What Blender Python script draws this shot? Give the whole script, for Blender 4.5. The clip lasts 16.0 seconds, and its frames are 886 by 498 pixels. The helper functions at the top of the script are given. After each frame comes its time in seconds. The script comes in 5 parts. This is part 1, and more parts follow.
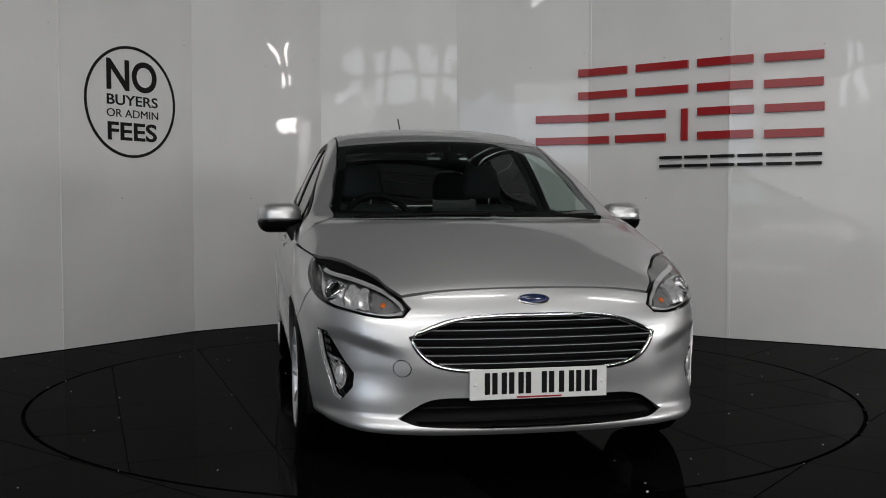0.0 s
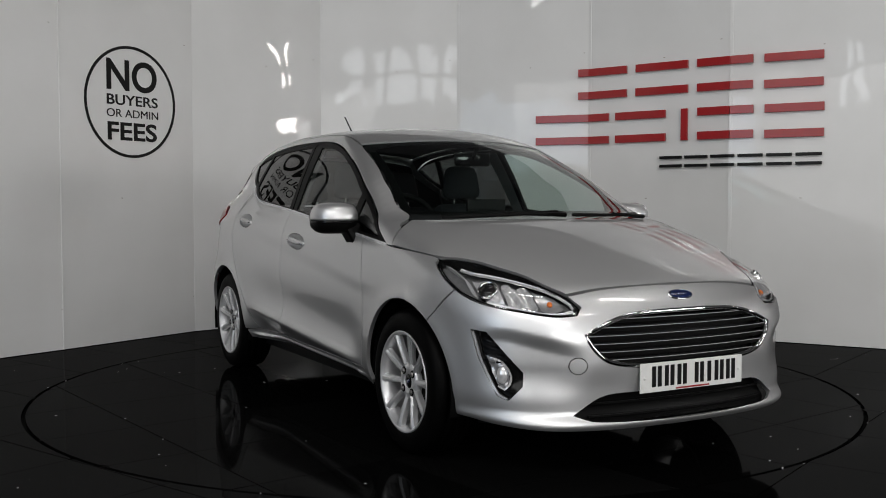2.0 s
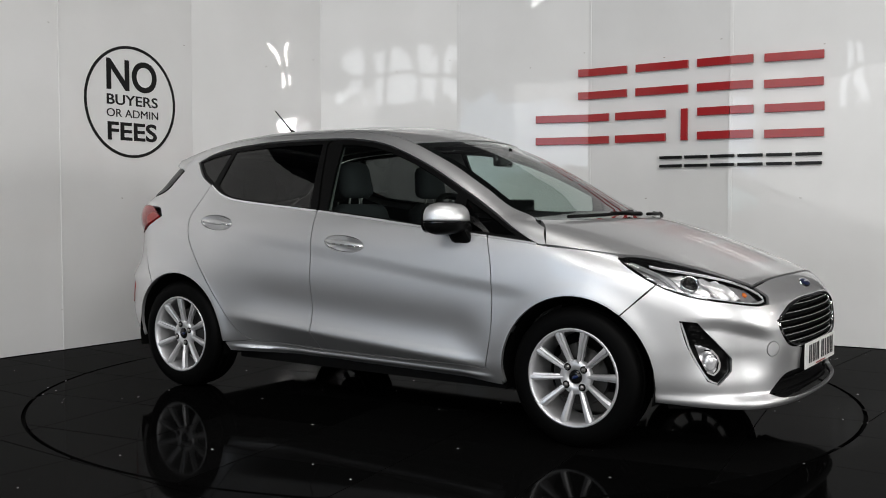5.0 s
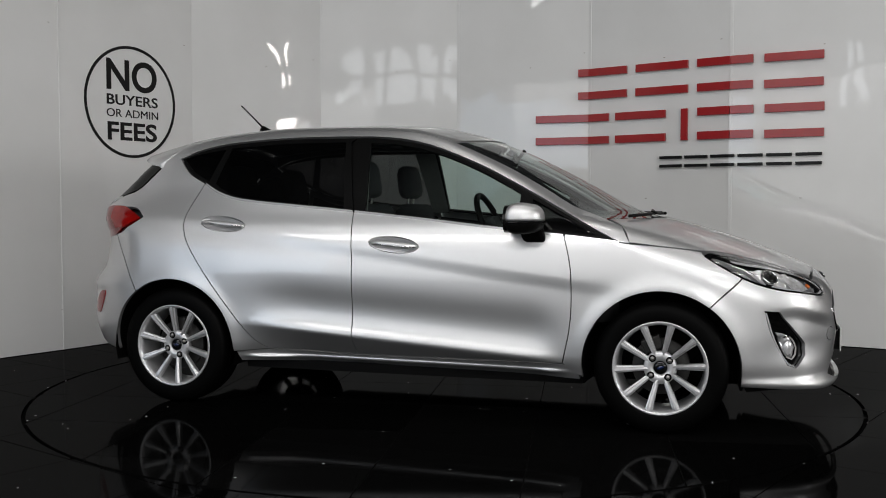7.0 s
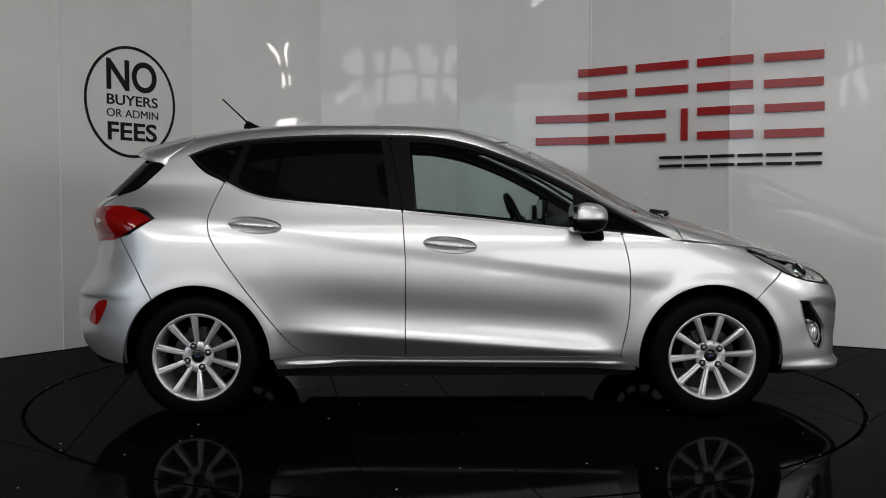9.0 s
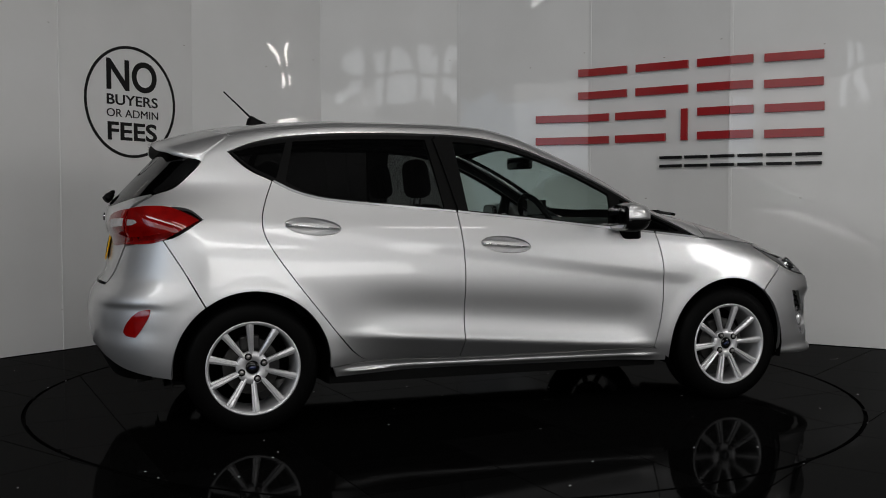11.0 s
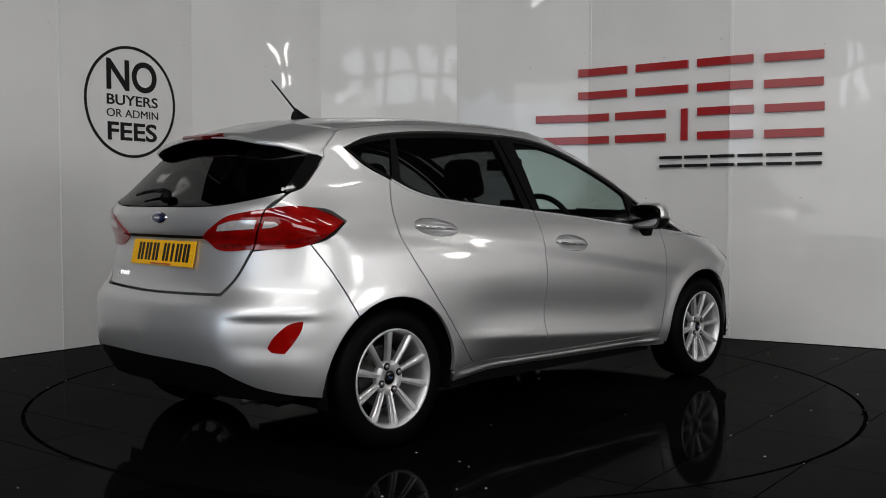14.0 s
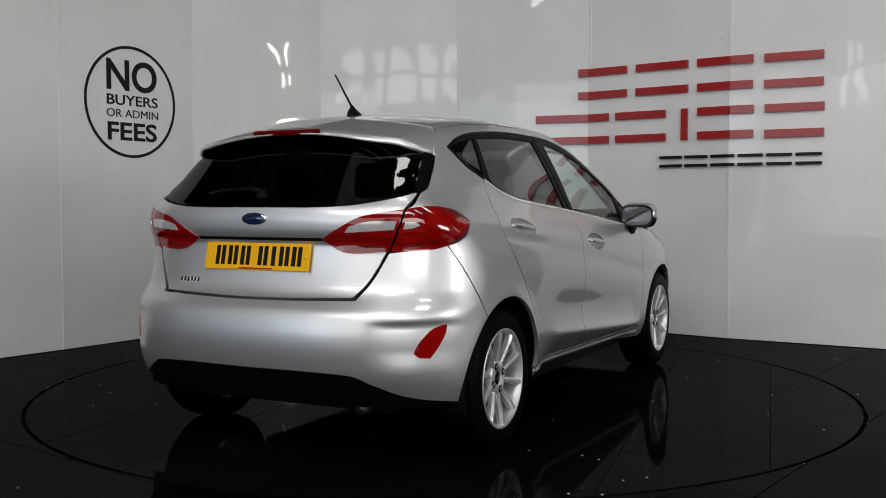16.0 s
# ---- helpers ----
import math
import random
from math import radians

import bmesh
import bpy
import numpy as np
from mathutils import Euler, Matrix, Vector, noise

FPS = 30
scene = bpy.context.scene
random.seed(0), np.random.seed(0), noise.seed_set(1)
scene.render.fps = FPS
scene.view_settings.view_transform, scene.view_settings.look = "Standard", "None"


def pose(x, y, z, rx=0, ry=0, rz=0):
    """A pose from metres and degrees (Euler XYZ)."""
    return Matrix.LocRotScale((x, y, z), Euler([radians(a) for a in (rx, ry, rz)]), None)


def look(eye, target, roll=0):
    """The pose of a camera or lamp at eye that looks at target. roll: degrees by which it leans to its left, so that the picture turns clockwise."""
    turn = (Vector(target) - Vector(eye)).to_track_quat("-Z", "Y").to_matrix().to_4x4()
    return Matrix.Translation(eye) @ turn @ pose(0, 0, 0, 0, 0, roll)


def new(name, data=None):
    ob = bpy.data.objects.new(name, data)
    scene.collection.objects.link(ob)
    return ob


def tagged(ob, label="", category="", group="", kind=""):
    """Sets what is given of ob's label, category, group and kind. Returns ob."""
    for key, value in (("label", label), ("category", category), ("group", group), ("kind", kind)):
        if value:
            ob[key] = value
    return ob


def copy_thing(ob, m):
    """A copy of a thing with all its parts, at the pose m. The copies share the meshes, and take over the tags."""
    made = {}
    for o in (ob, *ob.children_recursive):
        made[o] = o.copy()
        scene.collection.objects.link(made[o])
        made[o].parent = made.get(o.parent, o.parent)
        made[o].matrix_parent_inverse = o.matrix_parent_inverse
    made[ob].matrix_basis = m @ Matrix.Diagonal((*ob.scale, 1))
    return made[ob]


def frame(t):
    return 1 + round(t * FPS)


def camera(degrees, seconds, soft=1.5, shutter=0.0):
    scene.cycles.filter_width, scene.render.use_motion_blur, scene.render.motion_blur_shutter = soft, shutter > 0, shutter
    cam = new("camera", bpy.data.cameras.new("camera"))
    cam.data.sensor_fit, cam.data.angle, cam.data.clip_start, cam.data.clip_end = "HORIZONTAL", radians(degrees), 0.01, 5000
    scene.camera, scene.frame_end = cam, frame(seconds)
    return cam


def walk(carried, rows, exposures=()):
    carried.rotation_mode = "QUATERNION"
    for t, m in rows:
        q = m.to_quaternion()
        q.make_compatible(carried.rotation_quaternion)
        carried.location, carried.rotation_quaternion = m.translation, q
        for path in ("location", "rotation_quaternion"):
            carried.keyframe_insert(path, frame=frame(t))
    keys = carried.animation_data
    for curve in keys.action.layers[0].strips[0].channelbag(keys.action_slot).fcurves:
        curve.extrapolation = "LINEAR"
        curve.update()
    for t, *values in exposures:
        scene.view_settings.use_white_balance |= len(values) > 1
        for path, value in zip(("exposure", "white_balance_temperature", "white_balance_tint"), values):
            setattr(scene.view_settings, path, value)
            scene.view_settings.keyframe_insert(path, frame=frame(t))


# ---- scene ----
from mathutils.geometry import delaunay_2d_cdt

# ---- camera: on a tripod, 5.6 m from the turntable's centre ----
cam = camera(48.5, 16.0, soft=1.0)
STAND = look((0.0, -5.63, 1.044), (-0.0073, 0.0, 0.7832))
walk(cam, [(0.0, STAND), (16.0, STAND)], exposures=[(0.0, -0.98), (1.0, -1.02), (2.0, -0.73), (2.5, -0.58), (3.5, -0.27), (4.2, -0.25), (6.5, -0.60), (7.5, -0.94), (8.0, -1.08), (9.0, -1.10), (11.5, -1.38), (12.5, -1.55), (13.5, -1.13), (14.5, -0.69), (15.0, -0.67), (16.0, -0.74)])


def turn(t):
    """Heading of the turntable, in degrees."""
    return -78.45 + 8.85 * t


# ---- world and lamps ----
world = bpy.data.worlds.new("showroom_air")
scene.world = world
world.use_nodes = True
world.node_tree.nodes["Background"].inputs[0].default_value = (0.8, 0.9, 1.0, 1)
world.node_tree.nodes["Background"].inputs[1].default_value = 0.01


def area_lamp(name, eye, target, w, h, watts, colour):
    data = bpy.data.lights.new(name, "AREA")
    data.shape, data.size, data.size_y, data.energy, data.color = "RECTANGLE", w, h, watts, colour
    ob = new(name, data)
    ob.matrix_world = look(eye, target)
    return ob


# daylight through the open shutter door on the left, and tube lights under the roof
area_lamp("door_daylight", (-8.4, -7.0, 1.8), (0, -0.6, 0.9), 4.2, 3.0, 110, (0.60, 0.78, 1.0))
TUBES = [(-0.6, -5.4), (3.8, -1.6), (3.6, -4.8), (0.4, -1.6)]
for x, y in TUBES:
    area_lamp("tube_light", (x, y, 5.58), (x, y + 0.001, 0.0), 1.6, 0.30, 45, (1.0, 0.98, 0.95))
# two soft fill lamps added behind the camera for the car; no window stands there
for x, w, h, watts in ((3.2, 4.6, 1.8, 230), (-5.2, 7.0, 3.2, 170)):
    area_lamp("front_fill", (x, -9.2, 2.0), (0.0, 0.0, 0.9), w, h, watts, (1.0, 0.99, 0.98))
area_lamp("east_window_daylight", (8.6, -3.9, 2.15), (0.0, 0.0, 1.2), 3.6, 1.5, 380, (1.0, 0.99, 0.98))
# wide fill lamp added high up to lift the car's flanks; no glazing there
area_lamp("high_fill", (-1.7, -8.3, 5.85), (0.0, 0.0, 0.9), 12.0, 1.0, 560, (1.0, 0.99, 0.98))

# ---- materials ----


def material(name, build):
    m = bpy.data.materials.new(name)
    m.use_nodes = True
    nt = m.node_tree
    b = nt.nodes["Principled BSDF"]

    def node(kind, **kw):
        n = nt.nodes.new(kind)
        for k, v in kw.items():
            n.inputs[k.replace("_", " ")].default_value = v
        return n

    def link(a, o, c, i):
        nt.links.new(a.outputs[o], c.inputs[i])
    build(b, node, link, nt)
    return m


def setp(b, **kw):
    for k, v in kw.items():
        name = k.replace("_", " ").title().replace("Ior", "IOR")
        b.inputs[name].default_value = (*v, 1) if isinstance(v, tuple) else v


def vary(b, node, link, low, high, scale, socket="Base Color", detail=4.0):
    """Noise between two colours or two values into a socket, in object space."""
    tc = node("ShaderNodeTexCoord")
    n = node("ShaderNodeTexNoise", Scale=scale, Detail=detail)
    link(tc, "Object", n, "Vector")
    r = node("ShaderNodeValToRGB")
    lo, hi = (low, high) if isinstance(low, tuple) else ((low,) * 3, (high,) * 3)
    r.color_ramp.elements[0].position, r.color_ramp.elements[1].position = 0.3, 0.7
    r.color_ramp.elements[0].color, r.color_ramp.elements[1].color = (*lo, 1), (*hi, 1)
    link(n, "Fac", r, "Fac")
    link(r, "Color", b, socket)
    return tc, n


def bump(b, node, link, scale, strength, distance, detail=2.0, socket="Normal"):
    tc = node("ShaderNodeTexCoord")
    n = node("ShaderNodeTexNoise", Scale=scale, Detail=detail)
    link(tc, "Object", n, "Vector")
    bp = node("ShaderNodeBump", Strength=strength, Distance=distance)
    link(n, "Fac", bp, "Height")
    link(bp, "Normal", b, socket)


def plain(name, colour, roughness, metallic=0.0, coat=0.0, grain=40.0, spread=0.12, relief=0.0, specular=0.5):
    def build(b, node, link, nt):
        setp(b, roughness=roughness, metallic=metallic, coat_weight=coat, coat_roughness=0.04, specular_ior_level=specular)
        vary(b, node, link, tuple(c * (1 - spread) for c in colour), tuple(min(1, c * (1 + spread)) for c in colour), grain)
        if relief:
            bump(b, node, link, grain * 4, 0.5, relief)
    return material(name, build)


def paint_build(b, node, link, nt):
    """Silver flake under a clear lacquer: a broad soft lobe below, a sharp one above."""
    setp(b, metallic=0.92, roughness=0.45, coat_weight=1.0, coat_roughness=0.0, coat_ior=1.52)
    vary(b, node, link, (0.69, 0.69, 0.695), (0.77, 0.77, 0.775), 900.0, detail=1.0)
    bump(b, node, link, 700.0, 0.08, 0.0004)


def wall_build(b, node, link, nt):
    """White laminate: faint clouding, small scuffs and a rippled gloss."""
    setp(b, roughness=0.55, coat_weight=1.0, coat_roughness=0.0, coat_ior=1.5)
    tc, cloud = vary(b, node, link, (0.69, 0.69, 0.68), (0.76, 0.76, 0.755), 1.3, detail=6.0)
    tone = b.inputs["Base Color"].links[0].from_socket
    spots, patches = node("ShaderNodeTexVoronoi", Scale=14.0), node("ShaderNodeTexNoise", Scale=1.1, Detail=2.0)
    stretch = node("ShaderNodeMapping")
    stretch.inputs["Scale"].default_value = (0.55, 1.0, 1.5)
    link(tc, "Object", stretch, "Vector")
    link(stretch, "Vector", spots, "Vector")
    link(tc, "Object", patches, "Vector")
    small, some, both = node("ShaderNodeMath"), node("ShaderNodeMath"), node("ShaderNodeMath")
    small.operation, small.inputs[1].default_value = "LESS_THAN", 0.075
    some.operation, some.inputs[1].default_value = "GREATER_THAN", 0.60
    both.operation = "MULTIPLY"
    link(spots, "Distance", small, 0)
    link(patches, "Fac", some, 0)
    nt.links.new(small.outputs[0], both.inputs[0])
    nt.links.new(some.outputs[0], both.inputs[1])
    mix = node("ShaderNodeMix")
    mix.data_type = "RGBA"
    mix.inputs["B"].default_value = (0.40, 0.38, 0.35, 1)
    nt.links.new(both.outputs[0], mix.inputs["Factor"])
    nt.links.new(tone, mix.inputs["A"])
    nt.links.new(mix.outputs["Result"], b.inputs["Base Color"])
    bump(b, node, link, 2.4, 0.35, 0.012, detail=1.0, socket="Coat Normal")


def tile_material(name):
    """Dusty polished black tile: a dark body with a weak sheen, stronger at a low angle, and pale flecks."""
    m = bpy.data.materials.new(name)
    m.use_nodes = True
    nt = m.node_tree
    nt.nodes.remove(nt.nodes["Principled BSDF"])

    def node(kind, **kw):
        n = nt.nodes.new(kind)
        for k, v in kw.items():
            n.inputs[k].default_value = v
        return n

    def math_node(op, a, b):
        n = nt.nodes.new("ShaderNodeMath")
        n.operation = op
        for i, v in enumerate((a, b)):
            if isinstance(v, float):
                n.inputs[i].default_value = v
            else:
                nt.links.new(v, n.inputs[i])
        return n.outputs[0]
    body, sheen, mix = node("ShaderNodeBsdfDiffuse"), node("ShaderNodeBsdfGlossy"), node("ShaderNodeMixShader")
    tc, info = node("ShaderNodeTexCoord"), node("ShaderNodeObjectInfo")
    smear, flecks, pick = node("ShaderNodeTexNoise", Scale=2.6, Detail=7.0), node("ShaderNodeTexVoronoi", Scale=8.0), node("ShaderNodeTexNoise", Scale=1.7)
    for n in (smear, flecks, pick):
        nt.links.new(tc.outputs["Object"], n.inputs["Vector"])
    fleck = math_node("MULTIPLY", math_node("LESS_THAN", flecks.outputs["Distance"], 0.042), math_node("GREATER_THAN", pick.outputs["Fac"], 0.47))
    tone = math_node("ADD", math_node("MULTIPLY", info.outputs["Random"], 0.0022), 0.0012)
    tint = math_node("ADD", math_node("MULTIPLY", fleck, 0.8), tone)
    nt.links.new(tint, body.inputs["Color"])
    fr = node("ShaderNodeFresnel", IOR=1.5)
    nt.links.new(math_node("MULTIPLY", fr.outputs[0], 0.125), mix.inputs[0])
    nt.links.new(math_node("ADD", math_node("MULTIPLY", smear.outputs["Fac"], 0.10), 0.005), sheen.inputs["Roughness"])
    nt.links.new(body.outputs[0], mix.inputs[1])
    nt.links.new(sheen.outputs[0], mix.inputs[2])
    nt.links.new(mix.outputs[0], nt.nodes["Material Output"].inputs[0])
    return m


def glass_material(name, tint, gloss=1.0):
    """A thin pane: tinted see-through with a sheen by the angle."""
    m = bpy.data.materials.new(name)
    m.use_nodes = True
    nt = m.node_tree
    nt.nodes.remove(nt.nodes["Principled BSDF"])
    t, g, mix = nt.nodes.new("ShaderNodeBsdfTransparent"), nt.nodes.new("ShaderNodeBsdfGlossy"), nt.nodes.new("ShaderNodeMixShader")
    lw, p5, fac = nt.nodes.new("ShaderNodeLayerWeight"), nt.nodes.new("ShaderNodeMath"), nt.nodes.new("ShaderNodeMath")
    lw.inputs["Blend"].default_value = 0.5
    p5.operation, p5.inputs[1].default_value = "POWER", 5.0
    fac.operation, fac.inputs[1].default_value, fac.inputs[2].default_value = "MULTIPLY_ADD", 0.9, 0.045
    nt.links.new(lw.outputs["Facing"], p5.inputs[0])
    nt.links.new(p5.outputs[0], fac.inputs[0])
    t.inputs["Color"].default_value = (*tint, 1)
    g.inputs["Roughness"].default_value = 0.01
    g.inputs["Color"].default_value = (gloss, gloss, gloss, 1)
    nt.links.new(fac.outputs[0], mix.inputs[0])
    nt.links.new(t.outputs[0], mix.inputs[1])
    nt.links.new(g.outputs[0], mix.inputs[2])
    nt.links.new(mix.outputs[0], nt.nodes["Material Output"].inputs[0])
    return m


def glow(name, colour, strength):
    def build(b, node, link, nt):
        setp(b, base_color=colour, roughness=0.5, emission_color=colour, emission_strength=strength)
    return material(name, build)


PAINT = material("silver_metallic_paint", paint_build)
WALL = material("white_gloss_panel", wall_build)
TILE = tile_material("black_polished_tile")
GROUT = plain("dark_grout", (0.002, 0.002, 0.002), 0.9, specular=0.05)
ROOM = plain("dark_room_paint", (0.06, 0.06, 0.063), 0.8, grain=2.0)
BLACK = plain("black_plastic", (0.0028, 0.0028, 0.0028), 0.45, grain=120.0, relief=0.0004, specular=0.08)
GLOSS_BLACK = plain("gloss_black_plastic", (0.004, 0.004, 0.004), 0.12, coat=0.35, specular=0.2)
RUBBER = plain("tyre_rubber", (0.0014, 0.0014, 0.0014), 0.5, grain=60.0, relief=0.0008, specular=0.05)
CHROME = plain("chrome", (0.85, 0.85, 0.86), 0.06, metallic=1.0, spread=0.02)
ALLOY = plain("silver_alloy", (0.66, 0.66, 0.67), 0.42, metallic=0.7, coat=0.8, spread=0.04)
STEEL = plain("brushed_steel", (0.32, 0.31, 0.30), 0.42, metallic=1.0, grain=90.0)
DISC = plain("dull_disc_steel", (0.03, 0.029, 0.028), 0.5, metallic=0.6, grain=90.0)
SATIN = plain("satin_chrome", (0.82, 0.82, 0.83), 0.22, metallic=0.6, spread=0.03)
DIM_MIRROR = plain("mirror_glass", (0.16, 0.16, 0.17), 0.03, metallic=1.0, spread=0.02)
CLOTH = plain("dark_seat_cloth", (0.022, 0.023, 0.026), 0.9, grain=200.0, relief=0.001)
LINER = plain("grey_headlining", (0.16, 0.16, 0.155), 0.95, grain=80.0)
TRIM = plain("dark_cabin_plastic", (0.02, 0.02, 0.022), 0.6, grain=90.0)
RED_SIGN = plain("red_acrylic", (0.32, 0.004, 0.006), 0.28, coat=0.3, spread=0.05)
BLACK_SIGN = plain("black_acrylic", (0.005, 0.005, 0.005), 0.35, spread=0.05, specular=0.2)
PLATE_WHITE = plain("white_plate", (0.74, 0.74, 0.72), 0.35, spread=0.03)
PLATE_YELLOW = plain("yellow_plate", (0.84, 0.44, 0.008), 0.4, spread=0.03, specular=0.15)
BLUE = plain("blue_enamel", (0.005, 0.014, 0.065), 0.2, coat=0.6)
LAMP_RED = plain("red_lens", (0.22, 0.002, 0.0015), 0.10, coat=1.0, grain=14.0, spread=0.3, specular=0.3)
LAMP_DARK = plain("dark_red_lens", (0.15, 0.002, 0.002), 0.12, coat=1.0, grain=60.0, spread=0.4)
LAMP_CLEAR = plain("clear_lens_insert", (0.62, 0.60, 0.60), 0.15, metallic=0.4, coat=1.0)
AMBER = plain("amber_bulb", (0.70, 0.16, 0.02), 0.25, coat=0.5)
LAMP_WHITE = glow("lit_tube", (1.0, 0.97, 0.92), 40.0)
DAY = glow("daylight_pane", (0.92, 0.96, 1.0), 4.5)
GLASS = glass_material("clear_glass", (0.70, 0.78, 0.75))
PRIVACY = glass_material("privacy_glass", (0.10, 0.10, 0.10))
REAR_TINT = glass_material("dark_rear_glass", (0.025, 0.025, 0.025), 0.6)
LENS = glass_material("headlamp_lens", (0.93, 0.93, 0.93))

# ---- building blocks ----


def part(name, bm, mat, parent, label="", smooth=False):
    """Links a bmesh as one mesh object under a thing or a part."""
    me = bpy.data.meshes.new(name)
    bm.to_mesh(me)
    bm.free()
    me.materials.append(mat)
    if smooth:
        me.shade_smooth()
    ob = new(name, me)
    ob.parent = parent
    return tagged(ob, label)


def thing(name, label, category, m=None, group="", kind=""):
    ob = new(name)
    if m is not None:
        ob.matrix_world = m
    return tagged(ob, label, category, group, kind)


def box(bm, x0, x1, y0, y1, z0, z1, bevel=0.0, m=None):
    vs = [bm.verts.new((x, y, z)) for z in (z0, z1) for y in (y0, y1) for x in (x0, x1)]
    fs = [bm.faces.new([vs[i] for i in q]) for q in ((0, 2, 3, 1), (4, 5, 7, 6), (0, 1, 5, 4), (2, 6, 7, 3), (0, 4, 6, 2), (1, 3, 7, 5))]
    if bevel:
        es = list({e for f in fs for e in f.edges})
        r = bmesh.ops.bevel(bm, geom=es, offset=bevel, segments=2, profile=0.5, affect="EDGES")
        vs = list({v for f in r["faces"] for v in f.verts} | {v for v in vs if v.is_valid})
    if m is not None:
        bmesh.ops.transform(bm, matrix=m, verts=[v for v in vs if v.is_valid])
    return vs


def tube(bm, path, radius, sides=10, closed=False):
    """A round bar along a path of points."""
    pts = [Vector(q) for q in path]
    rings = []
    for i, q in enumerate(pts):
        a, b = pts[i - 1] if i or closed else q, pts[(i + 1) % len(pts)] if i < len(pts) - 1 or closed else q
        d = (b - a).normalized()
        s = d.cross(Vector((0, 0, 1)) if abs(d.z) < 0.9 else Vector((1, 0, 0))).normalized()
        u = s.cross(d)
        r = radius[i] if isinstance(radius, (list, tuple)) else radius
        rings.append([bm.verts.new(q + (s * math.cos(k) + u * math.sin(k)) * r) for k in [2 * math.pi * j / sides for j in range(sides)]])
    for i in range(len(rings) if closed else len(rings) - 1):
        a, b = rings[i], rings[(i + 1) % len(rings)]
        for j in range(sides):
            bm.faces.new((a[j], a[(j + 1) % sides], b[(j + 1) % sides], b[j]))
    if not closed:
        bm.faces.new(rings[0][::-1])
        bm.faces.new(rings[-1])


def lathe(bm, profile, sides=64, axis="y"):
    """Turns a profile of (radius, offset along the axis) round the y axis."""
    rings = []
    for r, o in profile:
        rings.append([bm.verts.new((r * math.cos(k), o, r * math.sin(k))) for k in [2 * math.pi * j / sides for j in range(sides)]])
    for a, b in zip(rings, rings[1:]):
        for j in range(sides):
            bm.faces.new((a[j], b[j], b[(j + 1) % sides], a[(j + 1) % sides]))
    return rings


def prism(bm, outline, z0, z1, m=None):
    """An upright prism over a flat outline."""
    lo, hi = [bm.verts.new((x, y, z0)) for x, y in outline], [bm.verts.new((x, y, z1)) for x, y in outline]
    n = len(lo)
    bm.faces.new(lo[::-1])
    bm.faces.new(hi)
    for i in range(n):
        bm.faces.new((lo[i], lo[(i + 1) % n], hi[(i + 1) % n], hi[i]))
    if m is not None:
        bmesh.ops.transform(bm, matrix=m, verts=lo + hi)


# ---- the showroom bay: faceted white wall round the turntable ----
BAY = [(-3.95, -0.70), (-3.42, 0.35), (-2.71, 1.34), (-2.03, 2.36), (-1.09, 3.135), (0.12, 3.12), (1.22, 2.67), (2.19, 1.93), (3.22, 1.335)]
WALL_H = 3.3
wall_bay = thing("wall_bay", "white gloss panel wall set round the turntable", "wall", kind="structure")


def facet(i):
    """The pose of facet i: x along the wall, y into the wall, z up."""
    a, b = Vector((*BAY[i], 0)), Vector((*BAY[i + 1], 0))
    return Matrix.Translation(a) @ Matrix.Rotation(math.atan2(b.y - a.y, b.x - a.x), 4, "Z"), (b - a).length


for i in range(len(BAY) - 1):
    m, length = facet(i)
    bm = bmesh.new()
    box(bm, 0.0015, length - 0.0015, 0.0, 0.02, 0.004, WALL_H, 0.0012)
    ob = part("panel", bm, WALL, wall_bay)
    ob.matrix_world = m
    if 0 < i:
        bm = bmesh.new()
        wide = 0.013 if i in (5, 6, 7) else 0.007
        box(bm, -wide, wide, -0.0035, 0.001, 0.004, WALL_H, 0.001)
        ob = part("joint_strip", bm, WALL, wall_bay)
        ob.matrix_world = m

# the building shell round it, dark and unseen but in reflections
shell = bmesh.new()
box(shell, -9.0, -8.8, -13, 4.2, 0, 6.6)
tagged(part("wall_west", shell, ROOM, None), "plain dark painted wall of the hall", "wall", kind="structure")
shell = bmesh.new()
box(shell, 8.8, 9.0, -13, 4.2, 0, 6.6)
tagged(part("wall_east", shell, ROOM, None), "plain dark painted wall of the hall", "wall", kind="structure")
shell = bmesh.new()
box(shell, -8.8, 8.8, 4.0, 4.2, 0, 6.6)
tagged(part("wall_north", shell, ROOM, None), "plain dark painted wall of the hall", "wall", kind="structure")
PANES = [-8.65, -8.15] + [-2.9 + 0.62 * k for k in range(7)]
shell = bmesh.new()
box(shell, -8.8, 8.8, -13, -12.8, 0, 3.55)
box(shell, -8.8, 8.8, -13, -12.8, 4.95, 6.6)
cuts = [-8.8] + [q for x in PANES for q in (x, x + 0.40)] + [8.8]
for x0, x1 in zip(cuts[::2], cuts[1::2]):
    box(shell, x0, x1, -13, -12.8, 3.55, 4.95)
tagged(part("wall_south", shell, ROOM, None), "plain dark painted wall of the hall", "wall", kind="structure")
shell = bmesh.new()
box(shell, -9.0, 9.0, -13, 4.2, 6.604, 6.8)
tagged(part("ceiling", shell, ROOM, None), "plain dark ceiling of the hall", "ceiling", kind="structure")

